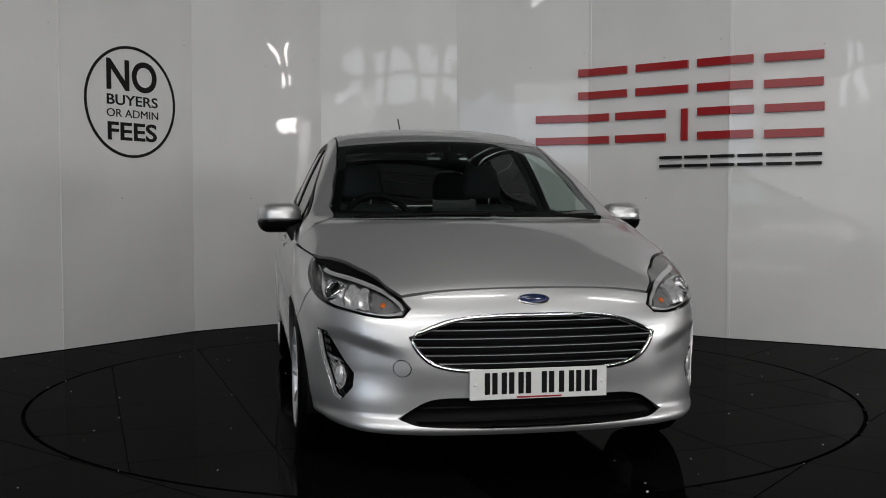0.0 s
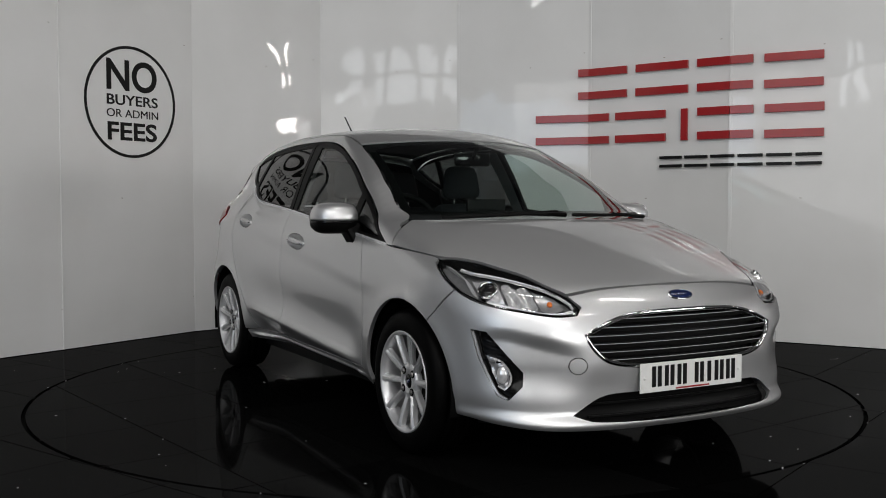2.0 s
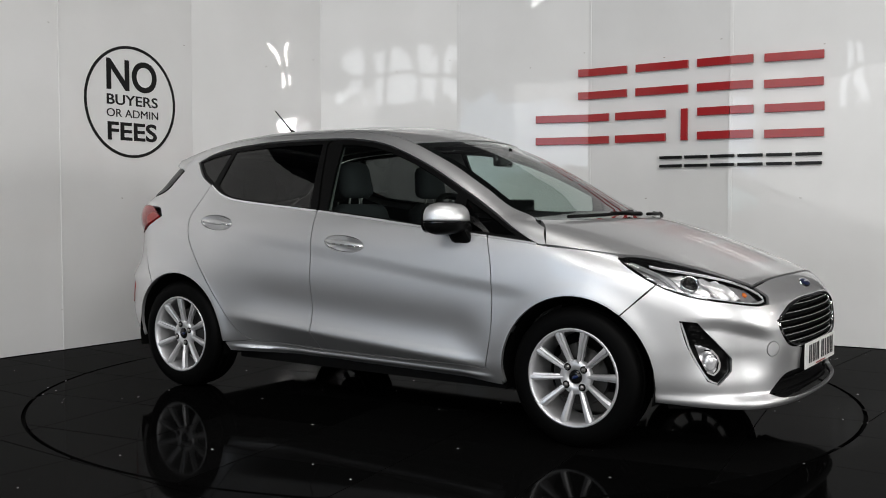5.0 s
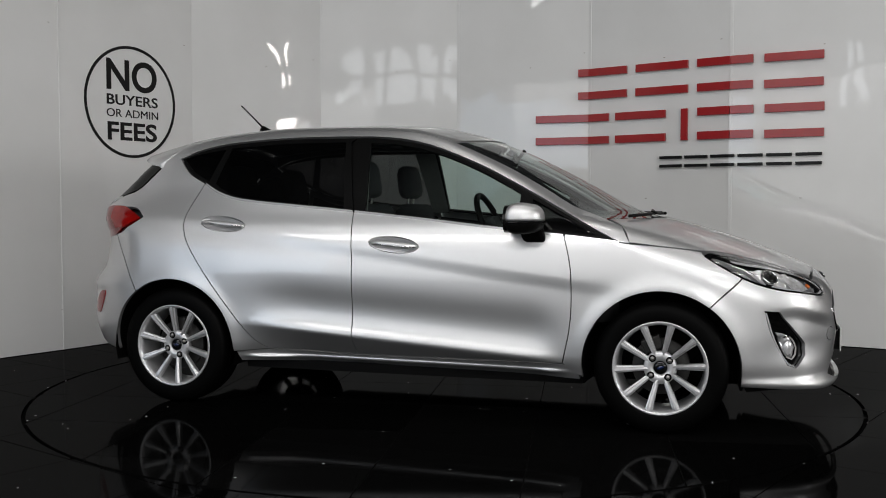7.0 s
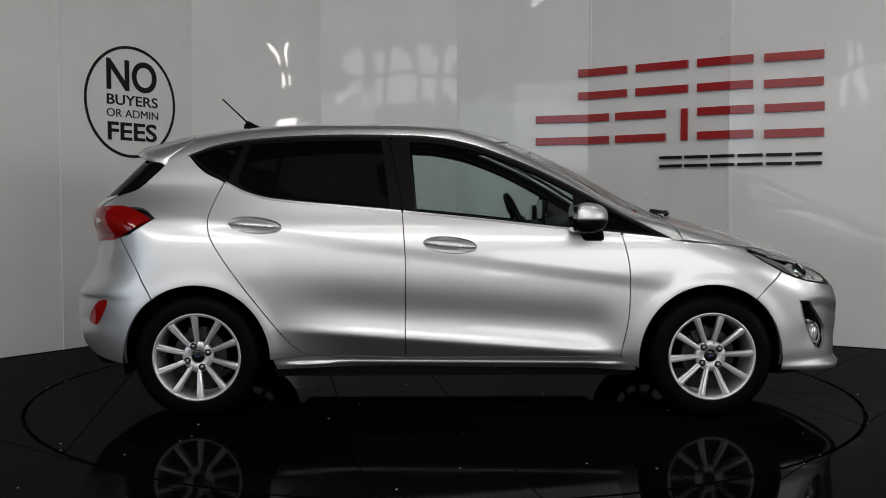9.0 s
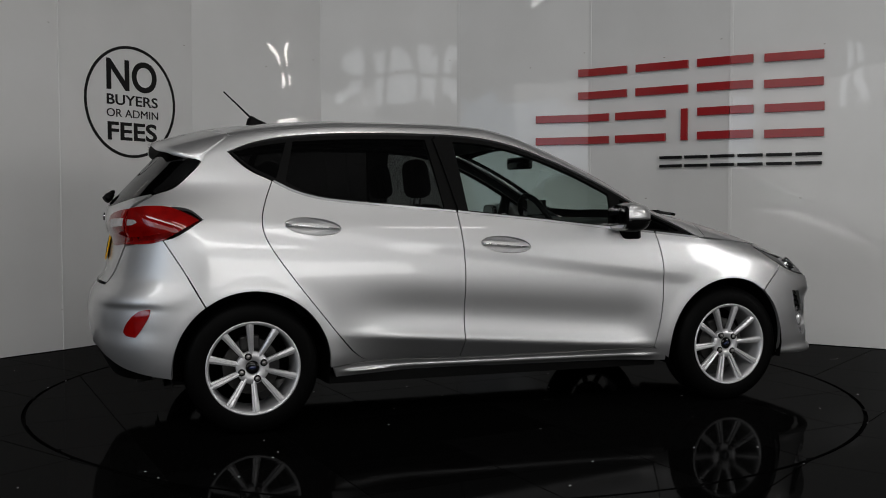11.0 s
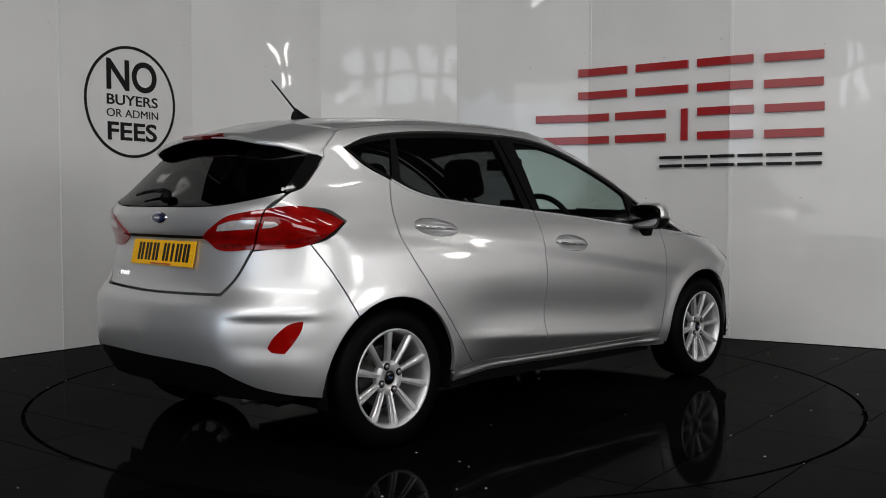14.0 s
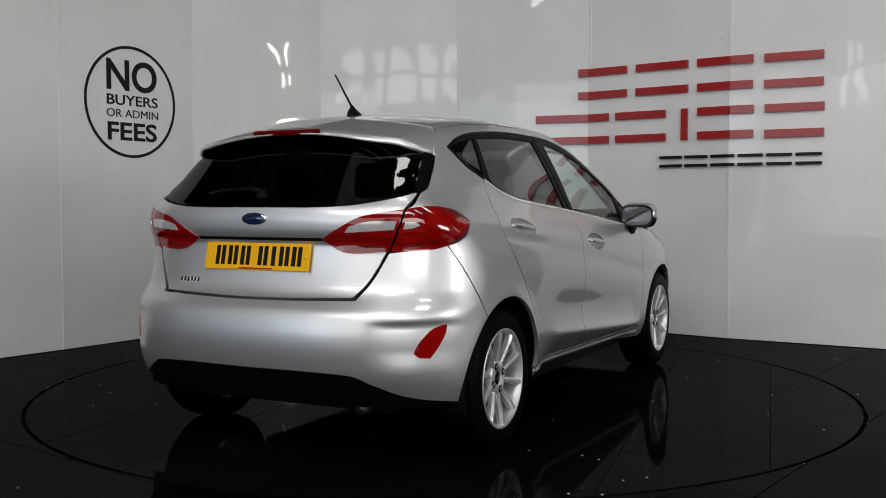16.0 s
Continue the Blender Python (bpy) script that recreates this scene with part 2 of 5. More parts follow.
# daylight seen through the high panes behind, in two tiers
for x in PANES:
    window = thing("window_1", "tall bright window pane pair high in the wall", "window", kind="structure")
    for z0, z1 in ((3.57, 4.15), (4.32, 4.93)):
        bm = bmesh.new()
        box(bm, x + 0.01, x + 0.39, -12.97, -12.95, z0, z1)
        part("pane", bm, DAY, window)
    bm = bmesh.new()
    box(bm, x, x + 0.40, -12.96, -12.86, 4.16, 4.31, 0.004)
    part("transom", bm, ROOM, window)
for x, y in TUBES:
    fitting = thing("ceiling_light", "white batten tube light under the roof", "ceiling light", Matrix.Translation((x, y, 0)), "tube lights")
    bm = bmesh.new()
    box(bm, -0.82, 0.82, -0.16, 0.16, 5.60, 5.66, 0.01)
    part("batten", bm, WALL, fitting)
    for dx in (-0.6, 0.6):
        bm = bmesh.new()
        tube(bm, [(dx, 0, 5.65), (dx, 0, 6.61)], 0.006, 6)
        part("hanger", bm, STEEL, fitting)

# upright tube pair and a round lamp on the east wall
wall_light = thing("wall_light", "upright pair of lit tubes on the wall", "wall light", Matrix.Translation((8.78, -0.85, 0)))
bm = bmesh.new()
box(bm, -0.03, 0.03, -0.22, 0.22, 3.20, 4.15, 0.01)
part("backing", bm, ROOM, wall_light)
for dy in (-0.12, 0.12):
    for z0, z1 in ((3.27, 3.47), (3.70, 4.10)):
        bm = bmesh.new()
        tube(bm, [(-0.06, dy, z0), (-0.06, dy, z1)], 0.035, 10)
        part("lit_tube", bm, LAMP_WHITE, wall_light, "", True)
round_lamp = thing("wall_lamp", "bright round bulkhead lamp on the wall", "wall lamp", Matrix.Translation((8.78, -0.82, 2.56)) @ Matrix.Rotation(radians(90), 4, "Z"))
bm = bmesh.new()
lathe(bm, [(0.26, 0.0), (0.26, 0.06), (0.22, 0.07)], 32)
part("rim", bm, ROOM, round_lamp)
bm = bmesh.new()
lathe(bm, [(0.22, 0.065), (0.18, 0.11), (0.08, 0.14), (0.0001, 0.145)], 32)
part("diffuser", bm, LAMP_WHITE, round_lamp, "", True)

# ---- floor: 0.6 m black tiles; the turntable carries its own, turned against the rest ----
TABLE_R = 2.234


def link_tile(name, bm, parent):
    ob = part(name, bm, TILE, parent)
    return ob


bm = bmesh.new()
bmesh.ops.create_grid(bm, x_segments=1, y_segments=1, size=1)
bmesh.ops.transform(bm, matrix=Matrix.Translation((0, -4.4, -0.024)) @ Matrix.Diagonal((9, 8.6, 1, 1)), verts=bm.verts)
floor = tagged(part("floor", bm, GROUT, None), "black polished tile floor with dark joints", "floor", kind="structure")


def arc_cell(poly, radius, inside):
    """The part of a convex cell that lies inside, or outside, a circle round the origin: triangles and points."""
    def clipped(t):
        a, b = t
        pts = [a + (b - a) * k / 12 for k in range(12)]
        return pts
    pts = [q for i in range(len(poly)) for q in clipped((Vector(poly[i]), Vector(poly[(i + 1) % len(poly)])))]
    far = [q.length for q in pts]
    if (max(far) <= radius) == inside and ((min(far) >= radius) == (not inside)):
        return None
    n = len(pts)
    arc = []
    for k in range(400):
        q = Vector((radius * math.cos(2 * math.pi * k / 400), radius * math.sin(2 * math.pi * k / 400)))
        if all((Vector(poly[(i + 1) % len(poly)]) - Vector(poly[i])).cross(q - Vector(poly[i])) > 1e-4 for i in range(len(poly))):
            arc.append((k, q))
    ids = [n + j for j in range(len(arc))]
    edges = [(i, (i + 1) % n) for i in range(n)] + [(ids[j], ids[j + 1]) for j in range(len(arc) - 1) if arc[j + 1][0] == arc[j][0] + 1]
    vs, _, fs, *_ = delaunay_2d_cdt(pts + [q for _, q in arc], edges, [], 1, 1e-5)
    keep = [f for f in fs if ((sum((vs[i] for i in f), Vector((0, 0))) / len(f)).length < radius) == inside]
    return vs, keep


def tiles(parent, angle, shift, radius, inside, size=0.6, limit=None):
    turn2 = Matrix.Rotation(angle, 2)
    g = 0.0026
    for iu in range(-14, 14):
        for iv in range(-14, 14):
            u0, v0 = shift[0] + iu * size, shift[1] + iv * size
            poly = [turn2 @ Vector(q) for q in ((u0 + g, v0 + g), (u0 + size - g, v0 + g), (u0 + size - g, v0 + size - g), (u0 + g, v0 + size - g))]
            c = sum(poly, Vector((0, 0))) / 4
            if inside and c.length > radius + 0.45:
                continue
            if not inside and (c.length < radius - 0.45 or not limit(c)):
                continue
            cut = arc_cell(poly, radius, inside)
            bm = bmesh.new()
            if cut is None:
                if (c.length < radius) != inside:
                    bm.free()
                    continue
                prism(bm, poly, -0.02, 0.0)
            else:
                vs, fs = cut
                if not fs:
                    bm.free()
                    continue
                bv = [bm.verts.new((q.x, q.y, 0)) for q in vs]
                for f in fs:
                    face = bm.faces.new([bv[i] for i in f])
                    if face.normal.z < 0 or (vs[f[1]] - vs[f[0]]).cross(vs[f[2]] - vs[f[1]]) < 0:
                        face.normal_flip()
                rim = bmesh.ops.extrude_face_region(bm, geom=list(bm.faces))
                bmesh.ops.translate(bm, verts=[v for v in rim["geom"] if isinstance(v, bmesh.types.BMVert)], vec=(0, 0, -0.02))
                for v in [v for v in bm.verts if not v.link_faces]:
                    bm.verts.remove(v)
                bmesh.ops.recalc_face_normals(bm, faces=bm.faces)
            link_tile("tile", bm, parent)


turntable = thing("turntable", "round black tiled car turntable flush with the floor", "turntable")
bm = bmesh.new()
bmesh.ops.create_cone(bm, cap_ends=True, segments=128, radius1=TABLE_R - 0.012, radius2=TABLE_R - 0.012, depth=0.02)
bmesh.ops.translate(bm, verts=bm.verts, vec=(0, 0, -0.0122))
part("platform", bm, GROUT, turntable)
tiles(turntable, radians(8.5), (-0.03, -1.185), TABLE_R - 0.010, True)
tiles(floor, radians(52.5), (0.15, 0.2), TABLE_R + 0.010, False, limit=lambda c: -7.4 < c.y < 3.4 and abs(c.x) < 5.2)

# ---- signs ----


def flat_text(body, bm, x0, x1, z0, z1, y0, y1, weight):
    """Built-in lettering fitted into a box on the wall (x along, z up), between the depths y0 and y1."""
    cu = bpy.data.curves.new("lettering", "FONT")
    cu.body, cu.offset, cu.resolution_u = body, weight, 6
    ob = bpy.data.objects.new("lettering", cu)
    scene.collection.objects.link(ob)
    dg = bpy.context.evaluated_depsgraph_get()
    me = bpy.data.meshes.new_from_object(ob.evaluated_get(dg))
    bpy.data.objects.remove(ob)
    tmp = bmesh.new()
    tmp.from_mesh(me)
    bpy.data.meshes.remove(me)
    bpy.data.curves.remove(cu)
    bmesh.ops.remove_doubles(tmp, verts=tmp.verts, dist=1e-5)
    xs, ys = [v.co.x for v in tmp.verts], [v.co.y for v in tmp.verts]
    for v in tmp.verts:
        v.co = (x0 + (v.co.x - min(xs)) / (max(xs) - min(xs)) * (x1 - x0), y0, z0 + (v.co.y - min(ys)) / (max(ys) - min(ys)) * (z1 - z0))
    r = bmesh.ops.extrude_face_region(tmp, geom=list(tmp.faces))
    bmesh.ops.translate(tmp, verts=[v for v in r["geom"] if isinstance(v, bmesh.types.BMVert)], vec=(0, y1 - y0, 0))
    bmesh.ops.recalc_face_normals(tmp, faces=tmp.faces)
    base = len(bm.verts)
    vs = [bm.verts.new(v.co) for v in tmp.verts]
    tmp.verts.index_update()
    for f in tmp.faces:
        bm.faces.new([vs[v.index] for v in f.verts])
    tmp.free()


m, _ = facet(2)
notice = thing("wall_notice", "round black-ringed notice lettered on the white wall", "sign", m)
bm = bmesh.new()
n = 96
rings = [[bm.verts.new((0.617 + r * math.cos(2 * math.pi * k / n), y, 1.808 + r * math.sin(2 * math.pi * k / n))) for k in range(n)] for r, y in ((0.398, -0.001), (0.398, -0.004), (0.420, -0.004), (0.420, -0.001))]
for a, b in zip(rings, rings[1:]):
    for k in range(n):
        bm.faces.new((a[k], b[k], b[(k + 1) % n], a[(k + 1) % n]))
bmesh.ops.recalc_face_normals(bm, faces=bm.faces)
part("ring", bm, BLACK_SIGN, notice)
for body, x0, x1, z0, z1, weight in (("NO", 0.393, 0.857, 1.887, 2.122, 0.022), ("BUYERS", 0.393, 0.864, 1.780, 1.858, 0.015), ("OR ADMIN", 0.391, 0.867, 1.690, 1.750, 0.0), ("FEES", 0.397, 0.852, 1.516, 1.654, 0.022)):
    bm = bmesh.new()
    flat_text(body, bm, x0, x1, z0, z1, -0.001, -0.004, weight)
    part("lettering", bm, BLACK_SIGN, notice, "black capital lettering " + body.lower())


def along(s):
    """A place on the wall by the length s from the joint left of the large sign."""
    i = 5
    while s > facet(i)[1] and i < 8:
        s -= facet(i)[1]
        i += 1
    return facet(i)[0], s


L6, L7 = facet(5)[1], facet(6)[1]
JOINTS = (L6, L6 + L7)
large_sign = thing("wall_sign", "red and black raised sign bars on the white wall", "sign")


def sign_bar(s0, s1, z0, z1, mat, name, label):
    cuts = [s0] + [j for j in JOINTS if s0 < j < s1] + [s1]
    bm = bmesh.new()
    for a, b in zip(cuts, cuts[1:]):
        m, _ = along((a + b) / 2)
        start = (m.inverted() @ along(a + 1e-6)[0] @ Vector((along(a + 1e-6)[1], 0, 0))).x
        box(bm, start, start + b - a, -0.034, -0.012, z0, z1, 0.002, m)
        box(bm, start + 0.01, start + 0.02, -0.014, 0.001, (z0 + z1) / 2 - 0.006, (z0 + z1) / 2 + 0.006, 0, m)
    part(name, bm, mat, large_sign, label)


P5, P6 = L6, L6 + L7
for s0, s1, z0, z1 in ((1.096, P5 + 0.353, 1.912, 2.165), (P5 + 0.434, P5 + 0.881, 1.912, 2.165), (P5 + 0.958, P6 + 0.168, 1.912, 2.165), (P6 + 0.251, P6 + 0.672, 1.905, 2.162),
                       (0.727, P5 + 0.192, 1.540, 1.788), (P5 + 0.254, P5 + 0.695, 1.540, 1.788), (P5 + 0.827, P5 + 0.881, 1.540, 1.788), (P5 + 0.963, P6 + 0.174, 1.540, 1.788), (P6 + 0.257, P6 + 0.680, 1.534, 1.786)):
    if s1 - s0 < 0.1:
        sign_bar(s0, s1, z0, z1, RED_SIGN, "bar", "red upright sign bar")
    else:
        sign_bar(s0, s1, z1 - 0.062, z1, RED_SIGN, "bar", "red sign bar")
        sign_bar(s0, s1, z0, z0 + 0.062, RED_SIGN, "bar", "red sign bar")
total = P6 + 0.677 - (P5 + 0.649)
for k in range(6):
    s0 = P5 + 0.649 + total * (k * 0.1690)
    sign_bar(s0, s0 + total * 0.148, 1.397, 1.420, BLACK_SIGN, "small_bar", "black sign bar")
    sign_bar(s0, s0 + total * 0.148, 1.330, 1.353, BLACK_SIGN, "small_bar", "black sign bar")


# ---- the car's skin, as one smooth solid: x forward, y to its left, z up, the origin on the ground between the axles ----
def curve(points):
    """A smooth curve through (s, value) points, as a function of arrays (monotone cubic)."""
    s = np.array([q[0] for q in points], float)
    v = np.array([q[1] for q in points], float)
    h, d = np.diff(s), np.diff(v) / np.diff(s)
    m = np.zeros(len(s))
    m[0], m[-1] = d[0], d[-1]
    for i in range(1, len(s) - 1):
        if d[i - 1] * d[i] > 0:
            w1, w2 = 2 * h[i] + h[i - 1], h[i] + 2 * h[i - 1]
            m[i] = (w1 + w2) / (w1 / d[i - 1] + w2 / d[i])

    def value(q):
        q = np.asarray(q, float)
        i = np.clip(np.searchsorted(s, q) - 1, 0, len(s) - 2)
        t = (q - s[i]) / h[i]
        tc = np.clip(t, 0, 1)
        a = v[i] * (1 + 2 * tc) * (1 - tc) ** 2 + m[i] * h[i] * tc * (1 - tc) ** 2
        b = v[i + 1] * tc * tc * (3 - 2 * tc) + m[i + 1] * h[i] * tc * tc * (tc - 1)
        return a + b + np.where(t < 0, m[0] * (q - s[0]), 0) + np.where(t > 1, m[-1] * (q - s[-1]), 0)
    return value


AXLE, HUB_Z, ARCH_R = 1.2465, 0.298, 0.352
TOP = curve([(-1.75, 1.33), (-1.48, 1.405), (-1.13, 1.453), (-0.75, 1.476), (-0.31, 1.478), (0.0, 1.462), (0.20, 1.42),
             (0.40, 1.352), (0.79, 1.165), (1.02, 1.04), (1.12, 0.995), (1.29, 0.957), (1.646, 0.848), (1.86, 0.765), (2.0, 0.700), (2.1, 0.62)])
TOP_SWEEP = curve([(-0.3, 0.0), (0.5, 0.5), (1.1, 0.45), (1.5, 0.30), (2.0, 0.25)])
TOP_CROWN = curve([(-1.7, 0.12), (-0.2, 0.15), (0.2, 0.09), (0.6, 0.0), (1.2, 0.02), (1.6, 0.06), (2.0, 0.05)])
PLAN = curve([(-2.0, 0.79), (-1.6, 0.825), (-1.2, 0.842), (-0.6, 0.846), (0.3, 0.846), (0.9, 0.848), (1.3, 0.845), (1.6, 0.818), (2.0, 0.75)])
FLANK = curve([(0.15, -0.13), (0.235, -0.052), (0.34, -0.016), (0.5, -0.006), (0.68, 0.0), (0.82, -0.012), (0.92, -0.04),
               (1.0, -0.08), (1.2, -0.168), (1.40, -0.275), (1.5, -0.34)])
REAR_TAPER = curve([(-1.9, 0.12), (-1.3, 0.035), (-0.7, 0.004), (0.0, 0.0), (0.4, 0.0)])
NOSE = curve([(0.15, 1.97), (0.195, 2.04), (0.225, 2.062), (0.275, 2.036), (0.35, 2.040), (0.46, 2.052), (0.60, 2.045), (0.69, 2.022), (0.76, 1.99), (0.9, 1.9)])
TAIL = curve([(0.15, -1.80), (0.26, -1.88), (0.40, -1.945), (0.52, -1.962), (0.61, -1.95), (0.655, -1.92), (0.70, -1.885), (0.80, -1.858),
              (0.885, -1.846), (0.925, -1.868), (0.98, -1.873), (1.03, -1.862), (1.10, -1.80), (1.36, -1.555), (1.5, -1.42)])


def smax(a, b, k):
    h = np.maximum(k - np.abs(a - b), 0) / k
    return np.maximum(a, b) + h * h * k / 4


def step(a, b, q):
    t = np.clip((q - a) / (b - a), 0, 1)
    return t * t * (3 - 2 * t)


def half_width(x, z):
    up = step(0.95, 1.15, z)
    w = PLAN(x) + FLANK(z) - REAR_TAPER(x) * up
    # shoulder crease that sinks towards the front, with a hollow under it
    zc = 0.923 - 0.132 * (x + 0.83)
    fade = step(-1.75, -1.2, x) * (1 - step(0.75, 1.25, x))
    d = z - zc
    w = w - 0.0075 * fade * np.where(d < 0, np.exp(-(d / 0.14) ** 2) * step(0.0, -0.075, d), 0)
    # ridge low on the doors: hollow above it, undercut below
    zl = 0.405 - 0.075 * (x + 0.5)
    low = step(-0.95, -0.45, x) * (1 - step(0.62, 0.86, x))
    e = z - zl
    w = w - 0.018 * low * np.where(e > 0, np.exp(-((e - 0.13) / 0.10) ** 2) * step(0, 0.05, e), 0)
    under = 0.5 * (np.sqrt(e * e + 0.00003) - e)
    w = w + 0.010 * low * np.exp(-((e - 0.01) / 0.05) ** 2) - 0.070 * low * np.minimum(under / 0.10, 1.5)
    w = w + 0.020 * step(-0.88, -0.72, x) * (1 - step(0.72, 0.86, x)) * np.exp(-((z - 0.260) / 0.012) ** 2)
    w = w + 0.012 * step(1.50, 1.66, x) * np.exp(-((z - 0.235) / 0.022) ** 2)
    # arches flare out
    for ax in (-AXLE, AXLE):
        r = np.hypot(x - ax, z - HUB_Z)
        w = w + 0.012 * np.exp(-((r - ARCH_R) / 0.05) ** 2)
    return w


def solid(x, y, z):
    """Below 0 inside the car, above 0 outside."""
    y = np.abs(y)
    y2 = y * y
    xs = x + TOP_SWEEP(x) * y2
    slope = (TOP(xs + 0.01) - TOP(xs - 0.01)) / 0.02
    top = (z - TOP(xs) + TOP_CROWN(x) * y2) / np.sqrt(1 + slope * slope)
    side = y - half_width(x, z)
    nose = (x - NOSE(z) + 0.17 * y2 + 0.98 * y2 ** 3) * 0.8
    # hollows beside the fog lamps and the rear reflectors, under a crease
    brow = z - (0.562 - 0.295 * np.maximum(0.70 - y, 0.0))
    nose = nose + 0.022 * step(0.026, -0.036, brow) * step(0.30, 0.43, z) * step(0.44, 0.62, y) * (1 - step(0.72, 0.80, y))
    high = step(0.95, 1.25, z)
    tail = (TAIL(z) + (0.10 + 0.15 * high) * y2 + (0.92 - 0.3 * high) * y2 ** 3 - x) * 0.8
    tail = tail + 0.013 * step(0.606, 0.575, z) * step(0.40, 0.49, z) * step(0.50, 0.66, y) * (1 - step(0.76, 0.84, y))
    k = 0.05 + 0.06 * step(0.9, 1.3, x)
    f = smax(side, top, k)
    f = smax(f, nose, 0.10)
    return smax(f, tail, 0.06)


def skin(start, way, far=1.6):
    """Where rays from inside the car leave its skin."""
    lo, hi = np.zeros(len(start)), np.full(len(start), far)
    for _ in range(34):
        mid = (lo + hi) / 2
        q = start + way * mid[:, None]
        out = solid(q[:, 0], q[:, 1], q[:, 2]) > 0
        hi, lo = np.where(out, mid, hi), np.where(out, lo, mid)
    return start + way * lo[:, None]


def normals(q):
    e = 0.002
    g = [(solid(*(q + d).T) - solid(*(q - d).T)) for d in (np.array((e, 0, 0)), np.array((0, e, 0)), np.array((0, 0, e)))]
    g = np.stack(g, -1)
    return g / np.linalg.norm(g, axis=1)[:, None]


FRONT_AXIS, REAR_AXIS = 1.0, -1.0


def place(view, uv):
    """Skin points for the plane coordinates of a view: 'side' (x, z), right flank; 'top' (x, y); 'front' and 'rear' (degrees round an upright axis, positive to the right flank; z)."""
    uv = np.asarray(uv, float).reshape(-1, 2)
    u, v = uv[:, 0], uv[:, 1]
    o, l = np.zeros(len(u)), np.ones(len(u))
    if view == "side":
        return skin(np.stack([u, o, v], -1), np.stack([o, -l, o], -1))
    if view == "top":
        return skin(np.stack([u, v, o + 0.45], -1), np.stack([o, o, l], -1))
    a = np.radians(u)
    if view == "front":
        return skin(np.stack([o + FRONT_AXIS, o, v], -1), np.stack([np.cos(a), -np.sin(a), o], -1))
    return skin(np.stack([o + REAR_AXIS, o, v], -1), np.stack([-np.cos(a), -np.sin(a), o], -1))


SCALE = {"side": (1.0, 1.0), "top": (1.0, 1.0), "front": (0.0170, 1.0), "rear": (0.0150, 1.0)}


def convert(points, source, target):
    q = place(source, points)
    if target == "side":
        return [(a, c) for a, b, c in q]
    if target == "top":
        return [(a, b) for a, b, c in q]
    if target == "front":
        return [(math.degrees(math.atan2(-b, a - FRONT_AXIS)), c) for a, b, c in q]
    return [(math.degrees(math.atan2(-b, REAR_AXIS - a)), c) for a, b, c in q]


def rounded(points, spacing=0.02, sharp=38.0):
    """A closed outline through the points: smooth, but for corners that turn more than so many degrees."""
    p = [np.array(q, float) for q in points]
    n = len(p)
    corner = []
    for i in range(n):
        a, b = p[i] - p[i - 1], p[(i + 1) % n] - p[i]
        corner.append(abs(math.degrees(math.atan2(a[0] * b[1] - a[1] * b[0], a @ b))) > sharp)
    out = []
    for i in range(n):
        p0, p1, p2, p3 = p[i - 1], p[i], p[(i + 1) % n], p[(i + 2) % n]
        length = np.linalg.norm(p2 - p1)
        m1 = (p2 - p1) if corner[i] else (p2 - p0) * length / (length + np.linalg.norm(p1 - p0))
        m2 = (p2 - p1) if corner[(i + 1) % n] else (p3 - p1) * length / (length + np.linalg.norm(p3 - p2))
        steps = max(1, int(round(length / spacing)))
        for k in range(steps):
            t = k / steps
            out.append(p1 * (1 + 2 * t) * (1 - t) ** 2 + m1 * t * (1 - t) ** 2 + p2 * t * t * (3 - 2 * t) + m2 * t * t * (t - 1))
    return out


def shrink(loop, d):
    """Moves a closed outline inward by d (outward below 0)."""
    p = np.array(loop)
    area = np.sum(p[:, 0] * np.roll(p[:, 1], -1) - np.roll(p[:, 0], -1) * p[:, 1])
    a, b = p - np.roll(p, 1, 0), np.roll(p, -1, 0) - p
    a, b = a / np.linalg.norm(a, axis=1)[:, None], b / np.linalg.norm(b, axis=1)[:, None]
    na, nb = np.stack([-a[:, 1], a[:, 0]], -1), np.stack([-b[:, 1], b[:, 0]], -1)
    m = na + nb
    m = m / np.maximum(np.sum(m * nb, axis=1), 0.5)[:, None]
    return p + m * d * (1 if area > 0 else -1)


def inside(loop, q):
    x, y = q[:, 0], q[:, 1]
    r = np.zeros(len(q), bool)
    a = np.asarray(loop)
    b = np.roll(a, -1, 0)
    for (x0, y0), (x1, y1) in zip(a, b):
        if y0 != y1:
            r ^= ((y0 > y) != (y1 > y)) & (x < (x1 - x0) * (y - y0) / (y1 - y0) + x0)
    return r


def near(loop, q, d):
    a = np.asarray(loop)
    dist = np.full(len(q), 9.0)
    for c in a:
        dist = np.minimum(dist, np.hypot(q[:, 0] - c[0], q[:, 1] - c[1]))
    return dist < d


